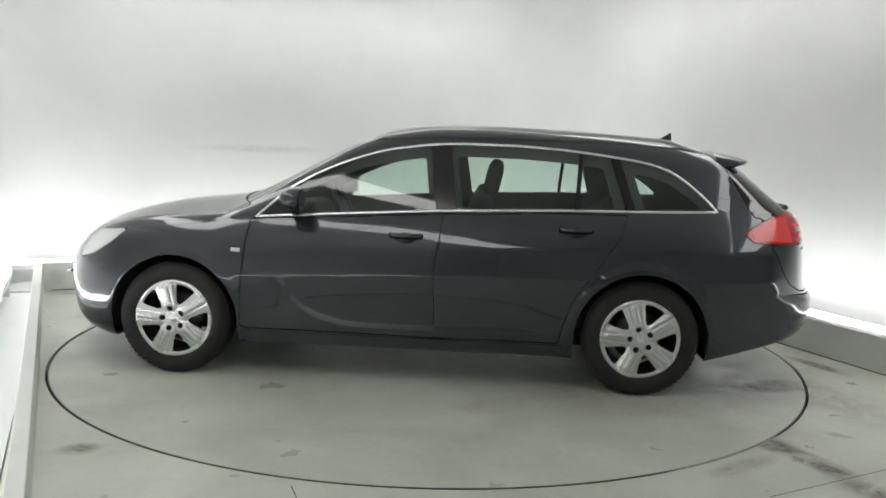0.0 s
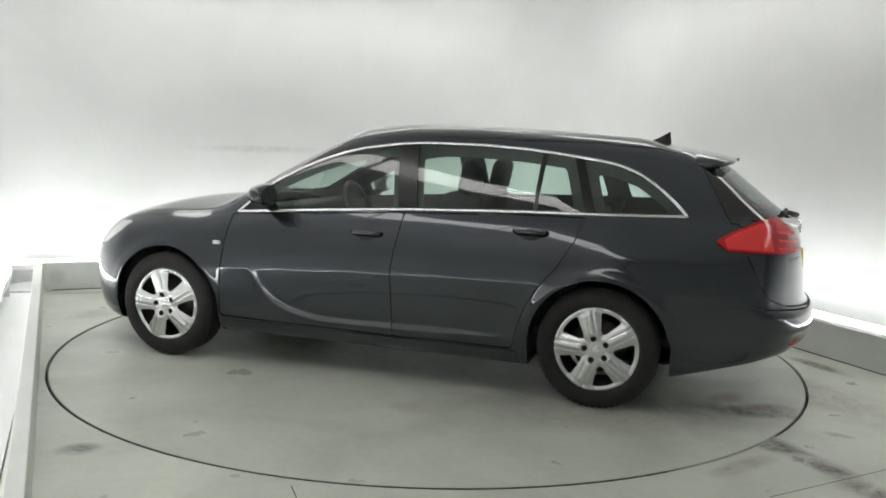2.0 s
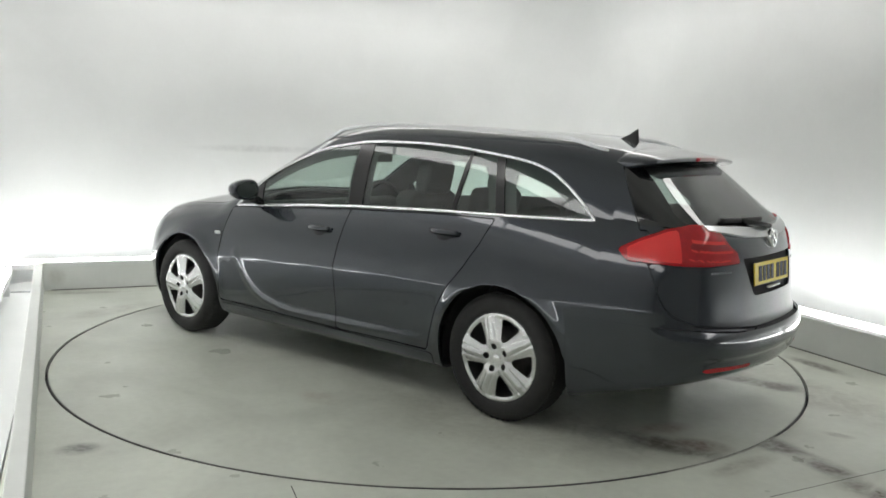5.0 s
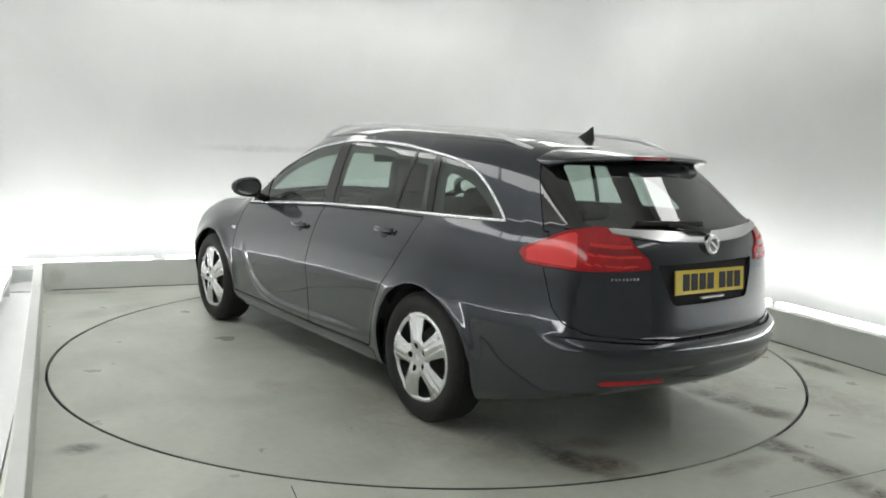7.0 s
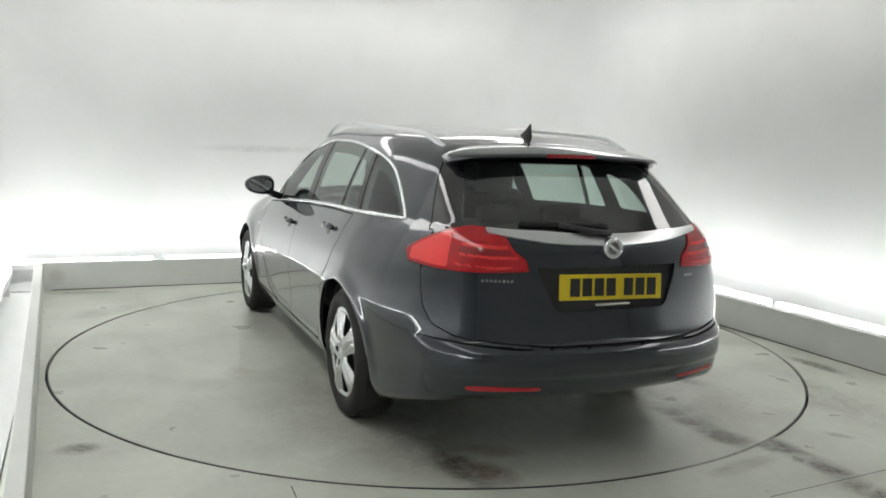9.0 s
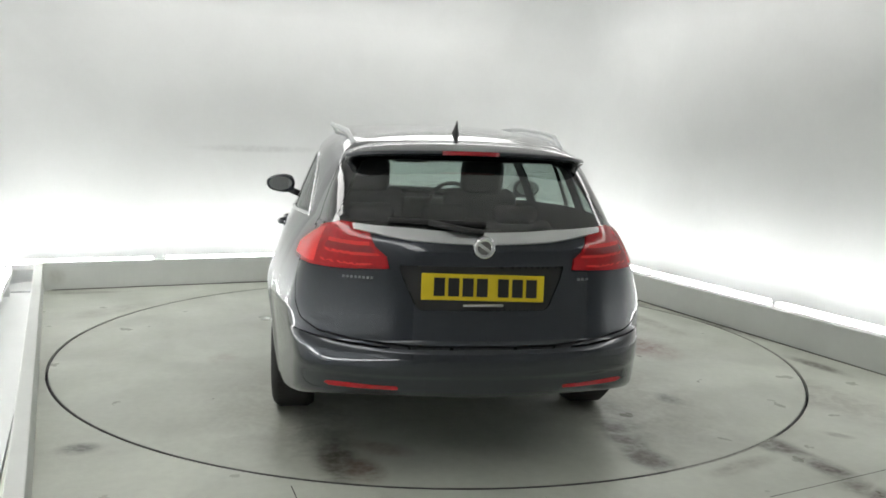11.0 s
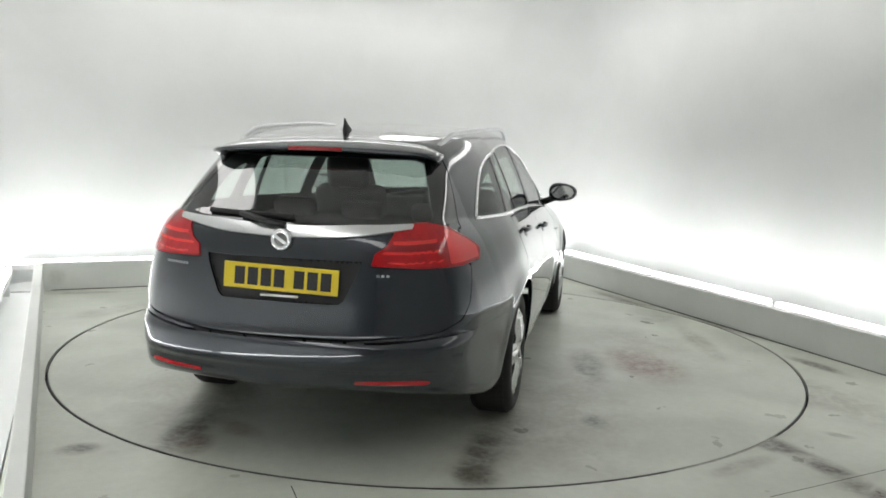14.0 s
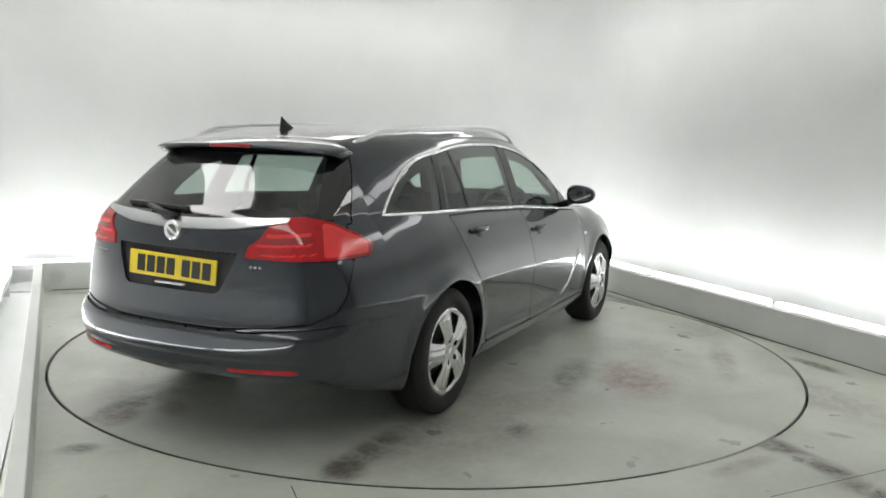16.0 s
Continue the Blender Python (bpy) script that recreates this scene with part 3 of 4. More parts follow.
lamp_f = np.maximum(poly_f(S_LAMP, GZ, [(0.402, 0.897), (0.425, 0.945), (0.49, 0.978), (0.535, 1.018), (0.575, 1.052), (0.66, 1.068), (0.76, 1.074), (0.92, 1.052), (1.10, 0.998), (1.225, 0.950), (1.18, 0.902), (0.9, 0.893), (0.65, 0.890)]), GX + 1.6)
REAR_ONLY = GX + 1.70
GLASS_EDGE = GX + 1.85 + (1.33 - GZ) * 0.56                # the rear glass wraps round to this line on the flanks
gate_f = np.minimum(allof(GLASS_EDGE, 1.04 - GZ, GZ - 1.40), np.maximum(poly_f(S_LAMP, GZ, [(-0.5, 1.06), (1.02, 1.06), (1.07, 0.96), (1.06, 0.88), (1.00, 0.73), (0.93, 0.665), (0.78, 0.624), (0.55, 0.604), (0.3, 0.590), (-0.5, 0.590)]), REAR_ONLY))
rglass_f = np.maximum(poly_f(GA, GZ, [(-0.5, 1.350), (0.45, 1.350), (0.49, 1.335), (0.60, 1.10), (0.585, 1.075), (0.45, 1.062), (-0.5, 1.055)]), REAR_ONLY)
frit_f = allof(GLASS_EDGE + 0.002, 1.030 + 0.05 * GA - GZ, GZ - 1.40, REAR_ONLY)
wind_f = allof(GA - np.interp(GX, [0.15, 1.12], [0.50, 0.64]), 0.17 + 0.10 * GY**2 - GX, GX - (1.13 - 0.35 * GY**2), 0.95 - GZ)
bonnet_f = allof(GA - np.interp(GX, [1.0, 1.6, 2.2], [0.74, 0.72, 0.50]), (1.145 - 0.35 * GY**2) - GX, GX - (2.16 - 0.3 * GY**2), 0.66 - GZ)
head_f = np.maximum(poly_f(GX, GZ, [(2.02, 0.655), (1.985, 0.77), (1.91, 0.822), (1.69, 0.845), (1.78, 0.765), (1.90, 0.69)]), 0.40 - GA)
bumper_r_f = allof(GZ - (0.583 + 0.10 * np.clip(GA - 0.45, 0, None) ** 1.2), GX + 1.755)
bumper_f_f = allof(GZ - 0.63, 1.755 - GX)
door_f = np.maximum(poly_f(GX, GZ, [(0.935, 0.935), (0.965, 0.55), (0.975, 0.30), (-0.185, 0.285), (-0.168, 0.68), (-0.213, 1.005), (0.40, 0.966)]), 0.42 - GA)
door_r_f = np.maximum(poly_f(GX, GZ, [(-0.213, 1.005), (-0.168, 0.68), (-0.185, 0.285), (-0.90, 0.292), (-0.925, 0.40), (-0.965, 0.53), (-1.03, 0.64), (-1.137, 0.773), (-1.215, 0.90), (-1.27, 1.036), (-0.93, 1.032)]), 0.42 - GA)
recess_f = np.maximum(poly_f(GA, GZ, [(-0.5, 0.915), (0.352, 0.915), (0.335, 0.86), (0.285, 0.75), (0.262, 0.732), (-0.5, 0.732)]), GX + 2.2)
bar_mid = 1.022 + 0.12 * GA**2
bar_f = allof(np.abs(GZ - bar_mid) - np.interp(GA, [0, 0.3, 0.53], [0.021, 0.022, 0.010]), GA - 0.535, GX + 2.0)
sill_f = allof(GZ - 0.275, 0.20 - GZ, GX - 0.96, -0.93 - GX, 0.6 - GA)
reflect_f = np.maximum(poly_f(GA, GZ, [(0.345, 0.405), (0.35, 0.420), (0.60, 0.424), (0.665, 0.418), (0.63, 0.402)]), GX + 2.1)


def wheel(parent, x, y, sgn, first):
    """One wheel with its tyre and silver cover; sgn is +1 on the car's left."""
    w = new("wheel")
    w.parent = parent
    w.matrix_basis = pose(x + OX, y + OY, HUB_Z, 0, 0, 0 if sgn > 0 else 180)
    if first is not None:
        for o in first.children:
            c = o.copy()
            scene.collection.objects.link(c)
            c.parent = w
        return w
    prof = [(0.225, 0.075), (0.238, 0.100), (0.255, 0.110), (0.285, 0.112), (0.308, 0.104), (0.322, 0.088), (0.331, 0.070), (0.3335, 0.04), (0.3335, 0.0), (0.3335, -0.05), (0.331, -0.07), (0.315, -0.10), (0.26, -0.108), (0.225, -0.08)]
    v, f = lathe(prof, 72)
    # tread blocks: shallow grooves round the running face
    part("tyre", mesh_from("tyre", v, f, M_TYRE), None, w, "worn black rubber tyre")
    bm = bmesh.new()
    for k in range(60):
        a = 2 * math.pi * k / 60
        for yy, tilt in ((0.055, 12), (0.0, -8), (-0.05, 12)):
            box(bm, 0, 0, 0, 0.020, 0.042, 0.006, 0, Matrix.Rotation(-a, 4, "Y") @ Matrix.Translation((0, yy, 0.3303)) @ Matrix.Rotation(radians(tilt), 4, "Z"))
    part("tread", bm, M_TYRE, w)
    v, f = lathe([(0.228, 0.085), (0.222, 0.07), (0.205, 0.04), (0.19, -0.09)], 48)
    part("rim", mesh_from("rim", v, f, M_TRIM), None, w, "dark steel rim")
    v, f = lathe([(0.0, 0.005), (0.14, 0.005), (0.15, -0.02)], 48)
    part("brake_disc", mesh_from("brake_disc", v, f, mat("brake_iron", (0.10, 0.095, 0.09), rough=0.5, metal=0.8, var=0.2, scale=30)), None, w)
    # wheel cover, cut through by five openings between broad spokes
    nr, na = 40, 240
    rr = np.linspace(0.002, 0.234, nr)
    aa = np.linspace(0, 2 * math.pi, na, endpoint=False)
    R, A = np.meshgrid(rr, aa, indexing="ij")
    seg = ((A - radians(76) + math.pi / 5) % (2 * math.pi / 5)) - math.pi / 5      # zero on a spoke's middle
    hole = math.pi / 5 - np.abs(seg)                                                 # zero on an opening's middle
    groove = np.exp(-((np.abs(seg) * R - 0.020) / 0.006) ** 2) * np.clip((R - 0.07) / 0.05, 0, 1)
    Y = 0.088 + 0.016 * np.cos(R / 0.234 * 1.3) + 0.016 * np.clip(1 - np.abs(seg) * R / 0.055, 0, 1) * np.clip((R - 0.05) / 0.04, 0, 1) * np.clip((0.222 - R) / 0.03, 0, 1) - 0.004 * groove + 0.008 * np.exp(-((R - 0.222) / 0.010) ** 2) - 0.010 * np.clip(hole * 0 + (np.abs(seg) * R - 0.035) / 0.05, 0, 1)
    Y = Y - 0.012 * np.clip((R - 0.228) / 0.006, 0, 1)
    P = np.stack([R * np.cos(A), Y, R * np.sin(A)], 2).reshape(-1, 3)
    fh = smax(smax(hole * R - (0.013 + (R - 0.09) * 0.42), 0.088 - R, 0.03), R - 0.206, 0.015)
    bolt = np.full(R.shape, 9.0)
    for k in range(5):
        a = radians(76) + k * 2 * math.pi / 5
        bolt = np.minimum(bolt, np.hypot(R * np.cos(A) - 0.062 * math.cos(a), R * np.sin(A) - 0.062 * math.sin(a)) - 0.0165)
    F = -np.minimum(fh, bolt).ravel()
    pv, pf = clip_cells(P, quads(nr, na, True), F)
    me = mesh_from("cover", pv, [f[::-1] for f in pf], M_CAP)
    cov = part("cover", me, None, w, "silver five-spoke plastic wheel cover")
    sol = cov.modifiers.new("thickness", "SOLIDIFY")
    sol.thickness, sol.offset = 0.012, 0.0
    v, f = lathe([(0.0, 0.112), (0.018, 0.111), (0.026, 0.106), (0.027, 0.098)], 32)
    part("centre_badge", mesh_from("centre_badge", v, f, M_CHROME), None, w, "round chrome emblem")
    for k in range(5):
        a = radians(76) + k * 2 * math.pi / 5
        v, f = lathe([(0.0, 0.092), (0.009, 0.092), (0.010, 0.088), (0.010, 0.06)], 8)
        v = v + np.array([0.062 * math.cos(a), 0, 0.062 * math.sin(a)])
        part("wheel_bolt", mesh_from("wheel_bolt", v, f, M_TRIM), None, w)
    return w


def ribbon(pts, sgn, half, thick):
    """A slim domed strip that lies on the car's flank along a closed run of points."""
    verts, faces = [], []
    n = len(pts)
    for i in range(n):
        t = Vector(pts[(i + 1) % (n - 1)] - pts[(i - 1) % (n - 1)]).normalized()
        out = Vector((0, sgn * 0.93, 0.37))
        across = t.cross(out).normalized()
        out = across.cross(t).normalized()
        if out.y * sgn < 0:
            out = -out
        p = Vector(pts[i])
        for a, b in ((-1, -0.6), (-0.9, 0.6), (-0.35, 1.0), (0.35, 1.0), (0.9, 0.6), (1, -0.6)):
            verts.append(p + across * (a * half) + out * (b * thick))
    for i in range(n - 1):
        for k in range(5):
            q = (i * 6 + k, i * 6 + k + 1, (i + 1) * 6 + k + 1, (i + 1) * 6 + k)
            faces.append(q)
    return verts, faces


def at(x, y, z):
    return (x + OX, y + OY, z)


def cushion(bm, cx, cy, cz, sx, sy, sz, bevel, tilt=0.0):
    box(bm, 0, 0, 0, sx, sy, sz, bevel, Matrix.Translation(at(cx, cy, cz)) @ Matrix.Rotation(radians(tilt), 4, "Y"), 4)


def build_interior(car):
    for y in (-0.37, 0.37):
        bm = bmesh.new()
        cushion(bm, 0.02, y, 0.50, 0.52, 0.50, 0.16, 0.06, -6)
        seat = part("front_seat", smooth_bm(bm), M_SEAT, car, "dark grey cloth front seat")
        bm = bmesh.new()
        cushion(bm, -0.36, y, 0.82, 0.15, 0.48, 0.62, 0.06, -16)
        part("backrest", smooth_bm(bm), M_SEAT, seat)
        bm = bmesh.new()
        cushion(bm, -0.49, y, 1.205, 0.10, 0.28, 0.21, 0.045, -12)
        part("headrest", smooth_bm(bm), M_SEAT, seat)
        for s in (-0.06, 0.06):
            bm = bmesh.new()
            cushion(bm, -0.46, y + s, 1.10, 0.012, 0.012, 0.12, 0.003, -12)
            part("headrest_post", bm, M_SATIN, seat)
    bm = bmesh.new()
    cushion(bm, -0.85, 0, 0.50, 0.50, 1.25, 0.18, 0.06, -5)
    bench = part("rear_bench", smooth_bm(bm), M_SEAT, car, "dark grey cloth rear bench")
    bm = bmesh.new()
    cushion(bm, -1.20, 0, 0.76, 0.15, 1.26, 0.50, 0.06, -18)
    part("backrest", smooth_bm(bm), M_SEAT, bench)
    for y in (-0.40, 0.0, 0.40):
        bm = bmesh.new()
        cushion(bm, -1.30, y, 1.035, 0.09, 0.25, 0.10, 0.04, -14)
        part("headrest", smooth_bm(bm), M_SEAT, bench)
    bm = bmesh.new()
    cushion(bm, 0.95, 0, 0.86, 0.42, 1.36, 0.20, 0.06, 6)
    part("dashboard", smooth_bm(bm), M_TRIM, car, "dark grey moulded dashboard")
    v, f = lathe([(0.185 + 0.016 * math.cos(a), 0.016 * math.sin(a)) for a in np.linspace(0, 2 * math.pi, 10, endpoint=False)], 40, "Z", True)
    m = np.array(Matrix.Rotation(radians(-65), 3, "Y"))
    v = v @ m.T + np.array(at(0.60, -0.37, 0.93))
    wheel_ = part("steering_wheel", mesh_from("steering_wheel", v, f, M_TRIM), None, car, "black steering wheel")
    bm = bmesh.new()
    box(bm, 0, 0, 0, 0.10, 0.34, 0.03, 0.012, Matrix.Translation(at(0.62, -0.37, 0.925)) @ Matrix.Rotation(radians(-65), 4, "Y"))
    part("hub", smooth_bm(bm), M_TRIM, wheel_)
    bm = bmesh.new()
    box(bm, 0, 0, 0, 0.03, 0.24, 0.065, 0.012, Matrix.Translation(at(0.33, 0, 1.295)))
    box(bm, 0, 0, 0, 0.05, 0.02, 0.06, 0.004, Matrix.Translation(at(0.37, 0, 1.33)))
    part("rearview_mirror", smooth_bm(bm), M_TRIM, car, "black rear-view mirror")
    bm = bmesh.new()
    box(bm, *at(-0.55, 0, 0.36), 3.3, 1.36, 0.05, 0.01)
    part("cabin_floor", bm, M_SHELL, car)
    bm = bmesh.new()
    cushion(bm, -1.78, 0, 0.90, 0.75, 1.15, 0.02, 0.008)
    part("load_cover", bm, M_TRIM, car, "black luggage cover")


def door_handle(parent, x, z, sgn):
    y = float(half_width(np.array([x]), np.array([z]))[0])
    # flat black oval on the door skin, standing in for the hollow's shade
    v, f = lathe([(0.0, 0.0), (0.6, 0.0), (1.0, -0.01)], 28)
    v = v * np.array([0.074, 1, 0.042]) + np.array([x, 0, z - 0.006])
    v[:, 1] = (half_width(v[:, 0], v[:, 2]) + 0.0035 + (v[:, 1])) * sgn
    v = v + np.array([OX, OY, 0])
    h = part("handle_recess", mesh_from("handle_recess", v, f if sgn < 0 else [q[::-1] for q in f], M_BLACK), None, parent, "black oval painted as the shade in the hollow behind the handle")
    xs = np.linspace(x - 0.095, x + 0.095, 12)
    path = [(a + OX, sgn * (float(half_width(np.array([a]), np.array([z]))[0]) + 0.006 + 0.030 * math.sin(math.pi * k / 11) ** 0.6) + OY, z + 0.012) for k, a in enumerate(xs)]
    v, f = sweep(path, 0.016, 0.024, 10)
    part("handle", mesh_from("handle", v, f, M_PAINT), None, parent, "body-coloured pull handle")


def build_car():
    car = tagged(new("estate_car"), "dark blue-grey metallic estate car with chrome window trim on the turntable", "car")
    # outer panels; 3 mm back from each shut line
    gap = 0.003
    gap_b = np.interp(GX, [-2.30, -2.12], [0.0035, 0.0003])
    cutters = allof(-dlo_f, arch_f, -door_f + gap, -door_r_f + gap, -gate_f + gap, -wind_f, -lamp_f + gap, -head_f + gap, -bumper_r_f + gap_b, -bumper_f_f + 0.0005, -bonnet_f + gap, -sill_f + 0.002)
    panel("body", allof(cutters, 0.205 - GZ), M_PAINT, car)
    panel("bonnet", allof(bonnet_f + gap, -head_f + gap), M_PAINT, car)
    panel("underbody", allof(GZ - 0.205, arch_f, -bumper_f_f, -bumper_r_f), M_TRIM, car, "black underbody")
    rb = panel("rear_bumper", allof(bumper_r_f + gap_b, arch_f, -reflect_f, -gate_f + gap), M_PAINT, car, "body-coloured rear bumper")
    fb = panel("front_bumper", allof(bumper_f_f + 0.0005, arch_f, -head_f + gap), M_PAINT, car)
    gate = panel("tailgate", allof(gate_f + gap, -frit_f + 0.001, -lamp_f + gap, -recess_f, -bumper_r_f + gap), M_PAINT, car)
    panel("frit_border", allof(frit_f, -rglass_f, -lamp_f, gate_f), M_FRIT, gate, "gloss black glass border", lift=-0.001)
    panel("rear_window", allof(rglass_f), M_REARGLASS, gate, "tinted rear window glass", lift=-0.002, depth=0.004)
    panel("plate_recess", recess_f - 0.004, M_TRIM, gate, "dark number plate recess", lift=-0.022, depth=-0.016)
    panel("chrome_bar", bar_f, M_SATIN, gate, "bright chrome strip across the tailgate", lift=0.012, depth=0.014)
    panel("windscreen", wind_f, M_GLASS, car, "tinted windscreen glass", lift=-0.003, depth=0.004)
    for sgn in (1, -1):
        sd = left_of(sgn)
        panel("sill", allof(sill_f, sd, arch_f), M_PAINT, car, lift=0.002)
        fd = panel("front_door", allof(door_f + gap, sd), M_PAINT, car)
        rd = panel("rear_door", allof(door_r_f + gap, sd, arch_f + 0.012), M_PAINT, car)
        door_handle(fd, 0.0, 0.868, sgn)
        door_handle(rd, -0.975, 0.936, sgn)
        dense = []
        for (ax, az), (bx, bz) in zip(DLO, DLO[1:] + DLO[:1]):
            n = max(int(math.hypot(bx - ax, bz - az) / 0.02), 1)
            dense += [(ax + (bx - ax) * k / n, az + (bz - az) * k / n) for k in range(n)]
        dense = np.array(dense)
        for _ in range(3):      # ease the corners along the run, but for the two sharp ends
            mid = (np.roll(dense, 1, 0) + dense + np.roll(dense, -1, 0)) / 3
            sharp = (np.hypot(dense[:, 0] - DLO[0][0], dense[:, 1] - DLO[0][1]) < 0.03) | (np.hypot(dense[:, 0] - DLO[16][0], dense[:, 1] - DLO[16][1]) < 0.03)
            dense = np.where(sharp[:, None], dense, mid)
        lo, hi = np.full(len(dense), 0.3), np.full(len(dense), 1.1)
        for _ in range(26):
            m = (lo + hi) / 2
            g = body(dense[:, 0], m, dense[:, 1])
            lo, hi = np.where(g < 0, m, lo), np.where(g < 0, hi, m)
        pts = np.stack([dense[:, 0] + OX, sgn * (lo + 0.002) + OY, dense[:, 1]], 1)
        pts = np.vstack([pts, pts[:1]])
        v, f = ribbon(pts, sgn, 0.0085, 0.006)
        part("window_chrome", mesh_from("window_chrome", v, f, M_CHROME), None, car, "polished chrome strip round the side windows")
        panes = [("door_glass", allof(-0.165 + 0.14 * (GZ - 1.02) - GX, sd), fd), ("door_glass", allof(GX + 0.285 - 0.14 * (GZ - 1.02), -0.962 + (GZ - 1.02) * -0.07 - GX, sd), rd),
                 ("quarter_glass", allof(GX + 0.988 + (GZ - 1.02) * 0.07, -1.262 + 0.30 * (GZ - 1.05) - GX, sd), rd), ("side_window", allof(GX + 1.315 - 0.30 * (GZ - 1.05), sd), car)]
        for name, f, owner in panes:
            panel(name, allof(dlo_f + 0.002, f), M_GLASS, owner, "green-tinted side glass", lift=-0.004, depth=0.004)
        panel("mirror_sail", allof(dlo_f + 0.002, sd, 0.655 + 0.25 * (GZ - 1.0) - GX), M_BLACK, fd, "black corner panel behind the door mirror", lift=-0.001)
        bar = 0.07 * (GZ - 1.02)
        for f in (allof(GX + 0.165 - 0.14 * (GZ - 1.02), -0.285 + 0.14 * (GZ - 1.02) - GX), allof(GX + 0.962 + bar, -0.988 - bar - GX), allof(GX + 1.262 - 0.30 * (GZ - 1.05), -1.315 + 0.30 * (GZ - 1.05) - GX)):
            panel("pillar_cover", allof(dlo_f + 0.002, sd, f), M_BLACK, car, "gloss black window pillar cover", lift=-0.002)
        lamp = panel("tail_lamp", allof(lamp_f, sd * 0 - GY * sgn + 0.2), M_RED, car, "red wraparound tail lamp", lift=0.006, depth=0.03)
        inner = allof(lamp_f + 0.012, -GY * sgn + 0.2)
        for z0, z1, s0, s1, mt in ((0.985, 1.000, 0.47, 0.80, M_RED2), (0.945, 0.957, 0.46, 0.82, M_RED2), (0.905, 0.915, 0.46, 0.85, M_RED2), (0.958, 0.984, 0.48, 0.80, M_RED3)):
            panel("light_guide", allof(inner, z0 - GZ + 0.05 * np.clip(S_LAMP - 0.6, 0, 1), GZ - z1 - 0.05 * np.clip(S_LAMP - 0.6, 0, 1), s0 - S_LAMP, S_LAMP - s1), mt, lamp, "brighter band within the red lens", lift=0.0072, depth=0.002)
        panel("lamp_flank", allof(inner, 0.86 - S_LAMP, S_LAMP - 1.17, 0.90 - GZ), M_RED2, lamp, "bright red side lens", lift=0.0072, depth=0.002)
        panel("reflector", allof(reflect_f, -GY * sgn + 0.2), M_RED, rb, "narrow red bumper reflector", lift=0.002)
        hl = panel("headlamp", allof(head_f, -GY * sgn + 0.2), M_CLEAR, car, "clear swept-back headlamp", lift=0.003)
        bm = bmesh.new()
        yr = float(half_width(np.array([1.0]), np.array([0.757]))[0])
        box(bm, *at(1.0, sgn * (yr + 0.003), 0.757), 0.055, 0.012, 0.024, 0.005)
        part("side_repeater", smooth_bm(bm), M_CLEAR, car, "small clear side indicator")
        # roof rail
        xs = np.linspace(0.33, -1.73, 40)
        path = []
        for k, x in enumerate(xs):
            yy = 0.598 - 0.055 * ((x + 0.7) / 1.03) ** 2 - 0.03 * max(-x - 0.9, 0) / 0.8
            z = float(curve_at(TOPLINE, np.array([x]))[0] - curve_at(CROWN, np.array([x]))[0] * yy * yy)
            e = min(k, 39 - k) / 4
            path.append(at(x, sgn * yy, z - 0.014 + 0.034 * min(e, 1.0)))
        v, f = sweep(path, 0.022, 0.022, 10)
        part("roof_rail", mesh_from("roof_rail", v, f, M_SATIN), None, car, "satin silver roof rail")
        # door mirror
        bm = bmesh.new()
        bmesh.ops.create_uvsphere(bm, u_segments=32, v_segments=18, radius=1.0)
        for q in bm.verts:
            x, y, z = q.co
            x = x * 0.098 if x > 0 else max(x, -0.6) * 0.045
            y = math.copysign(abs(y) ** 0.85, y) * 0.106
            z = math.copysign(abs(z) ** 0.8, z) * (0.068 - 0.012 * y / 0.106)
            q.co = (x + 0.62 + OX, sgn * (y + 0.957) + OY, z + 1.072)
        if sgn < 0:
            bmesh.ops.reverse_faces(bm, faces=bm.faces)
        mir = part("door_mirror", smooth_bm(bm), M_PAINT, car, "dark door mirror housing")
        v, f = lathe([(0.0, 0.0), (0.85, 0.001), (0.95, 0.002)], 32)
        v = np.stack([v[:, 1] * 0 + 0.590, sgn * (0.957 + v[:, 0] * 0.088), 1.072 + v[:, 2] * 0.053], 1) + np.array([OX, OY, 0])
        part("mirror_glass", mesh_from("mirror_glass", v, f, M_MIRROR), None, mir, "reflecting mirror glass")
        v, f = sweep([at(0.66, sgn * 0.80, 0.985), at(0.655, sgn * 0.85, 1.005), at(0.64, sgn * 0.90, 1.03)], 0.07, 0.05, 10)
        part("mirror_arm", mesh_from("mirror_arm", v, f, M_BLACK), None, mir)
        # dark arch liners
        for ax in (AX_F, AX_R):
            aa = np.radians(np.linspace(-12, 192, 30))
            ys = (0.52, 0.70, 0.86)
            vv = [(ax + OX + (R_ARCH + 0.006) * math.cos(a), sgn * y + OY, HUB_Z + (R_ARCH + 0.006) * math.sin(a)) for y in ys for a in aa]
            n = len(aa)
            ff = [(i * n + k, i * n + k + 1, (i + 1) * n + k + 1, (i + 1) * n + k) for i in range(2) for k in range(n - 1)]
            ff.append(tuple(range(n)))
            part("arch_liner", mesh_from("arch_liner", vv, ff, M_TRIM), None, car, "black wheel arch liner")
    # lining under the panels
    P, faces = clip_cells(GRID.reshape(-1, 3), QUADS, allof(-inner_opening_f, arch_f + 0.01, -wind_f, -rglass_f, 0.22 - GZ))
    part("inner_shell", mesh_from("inner_shell", P - grad_at(P) * 0.022 + np.array([OX, OY, 0]), faces, M_SHELL), None, car, "dark inner lining")
    P, faces = clip_cells(GRID.reshape(-1, 3), QUADS, allof(1.38 - GZ, GX - 0.1, -1.8 - GX, GA - 0.55))
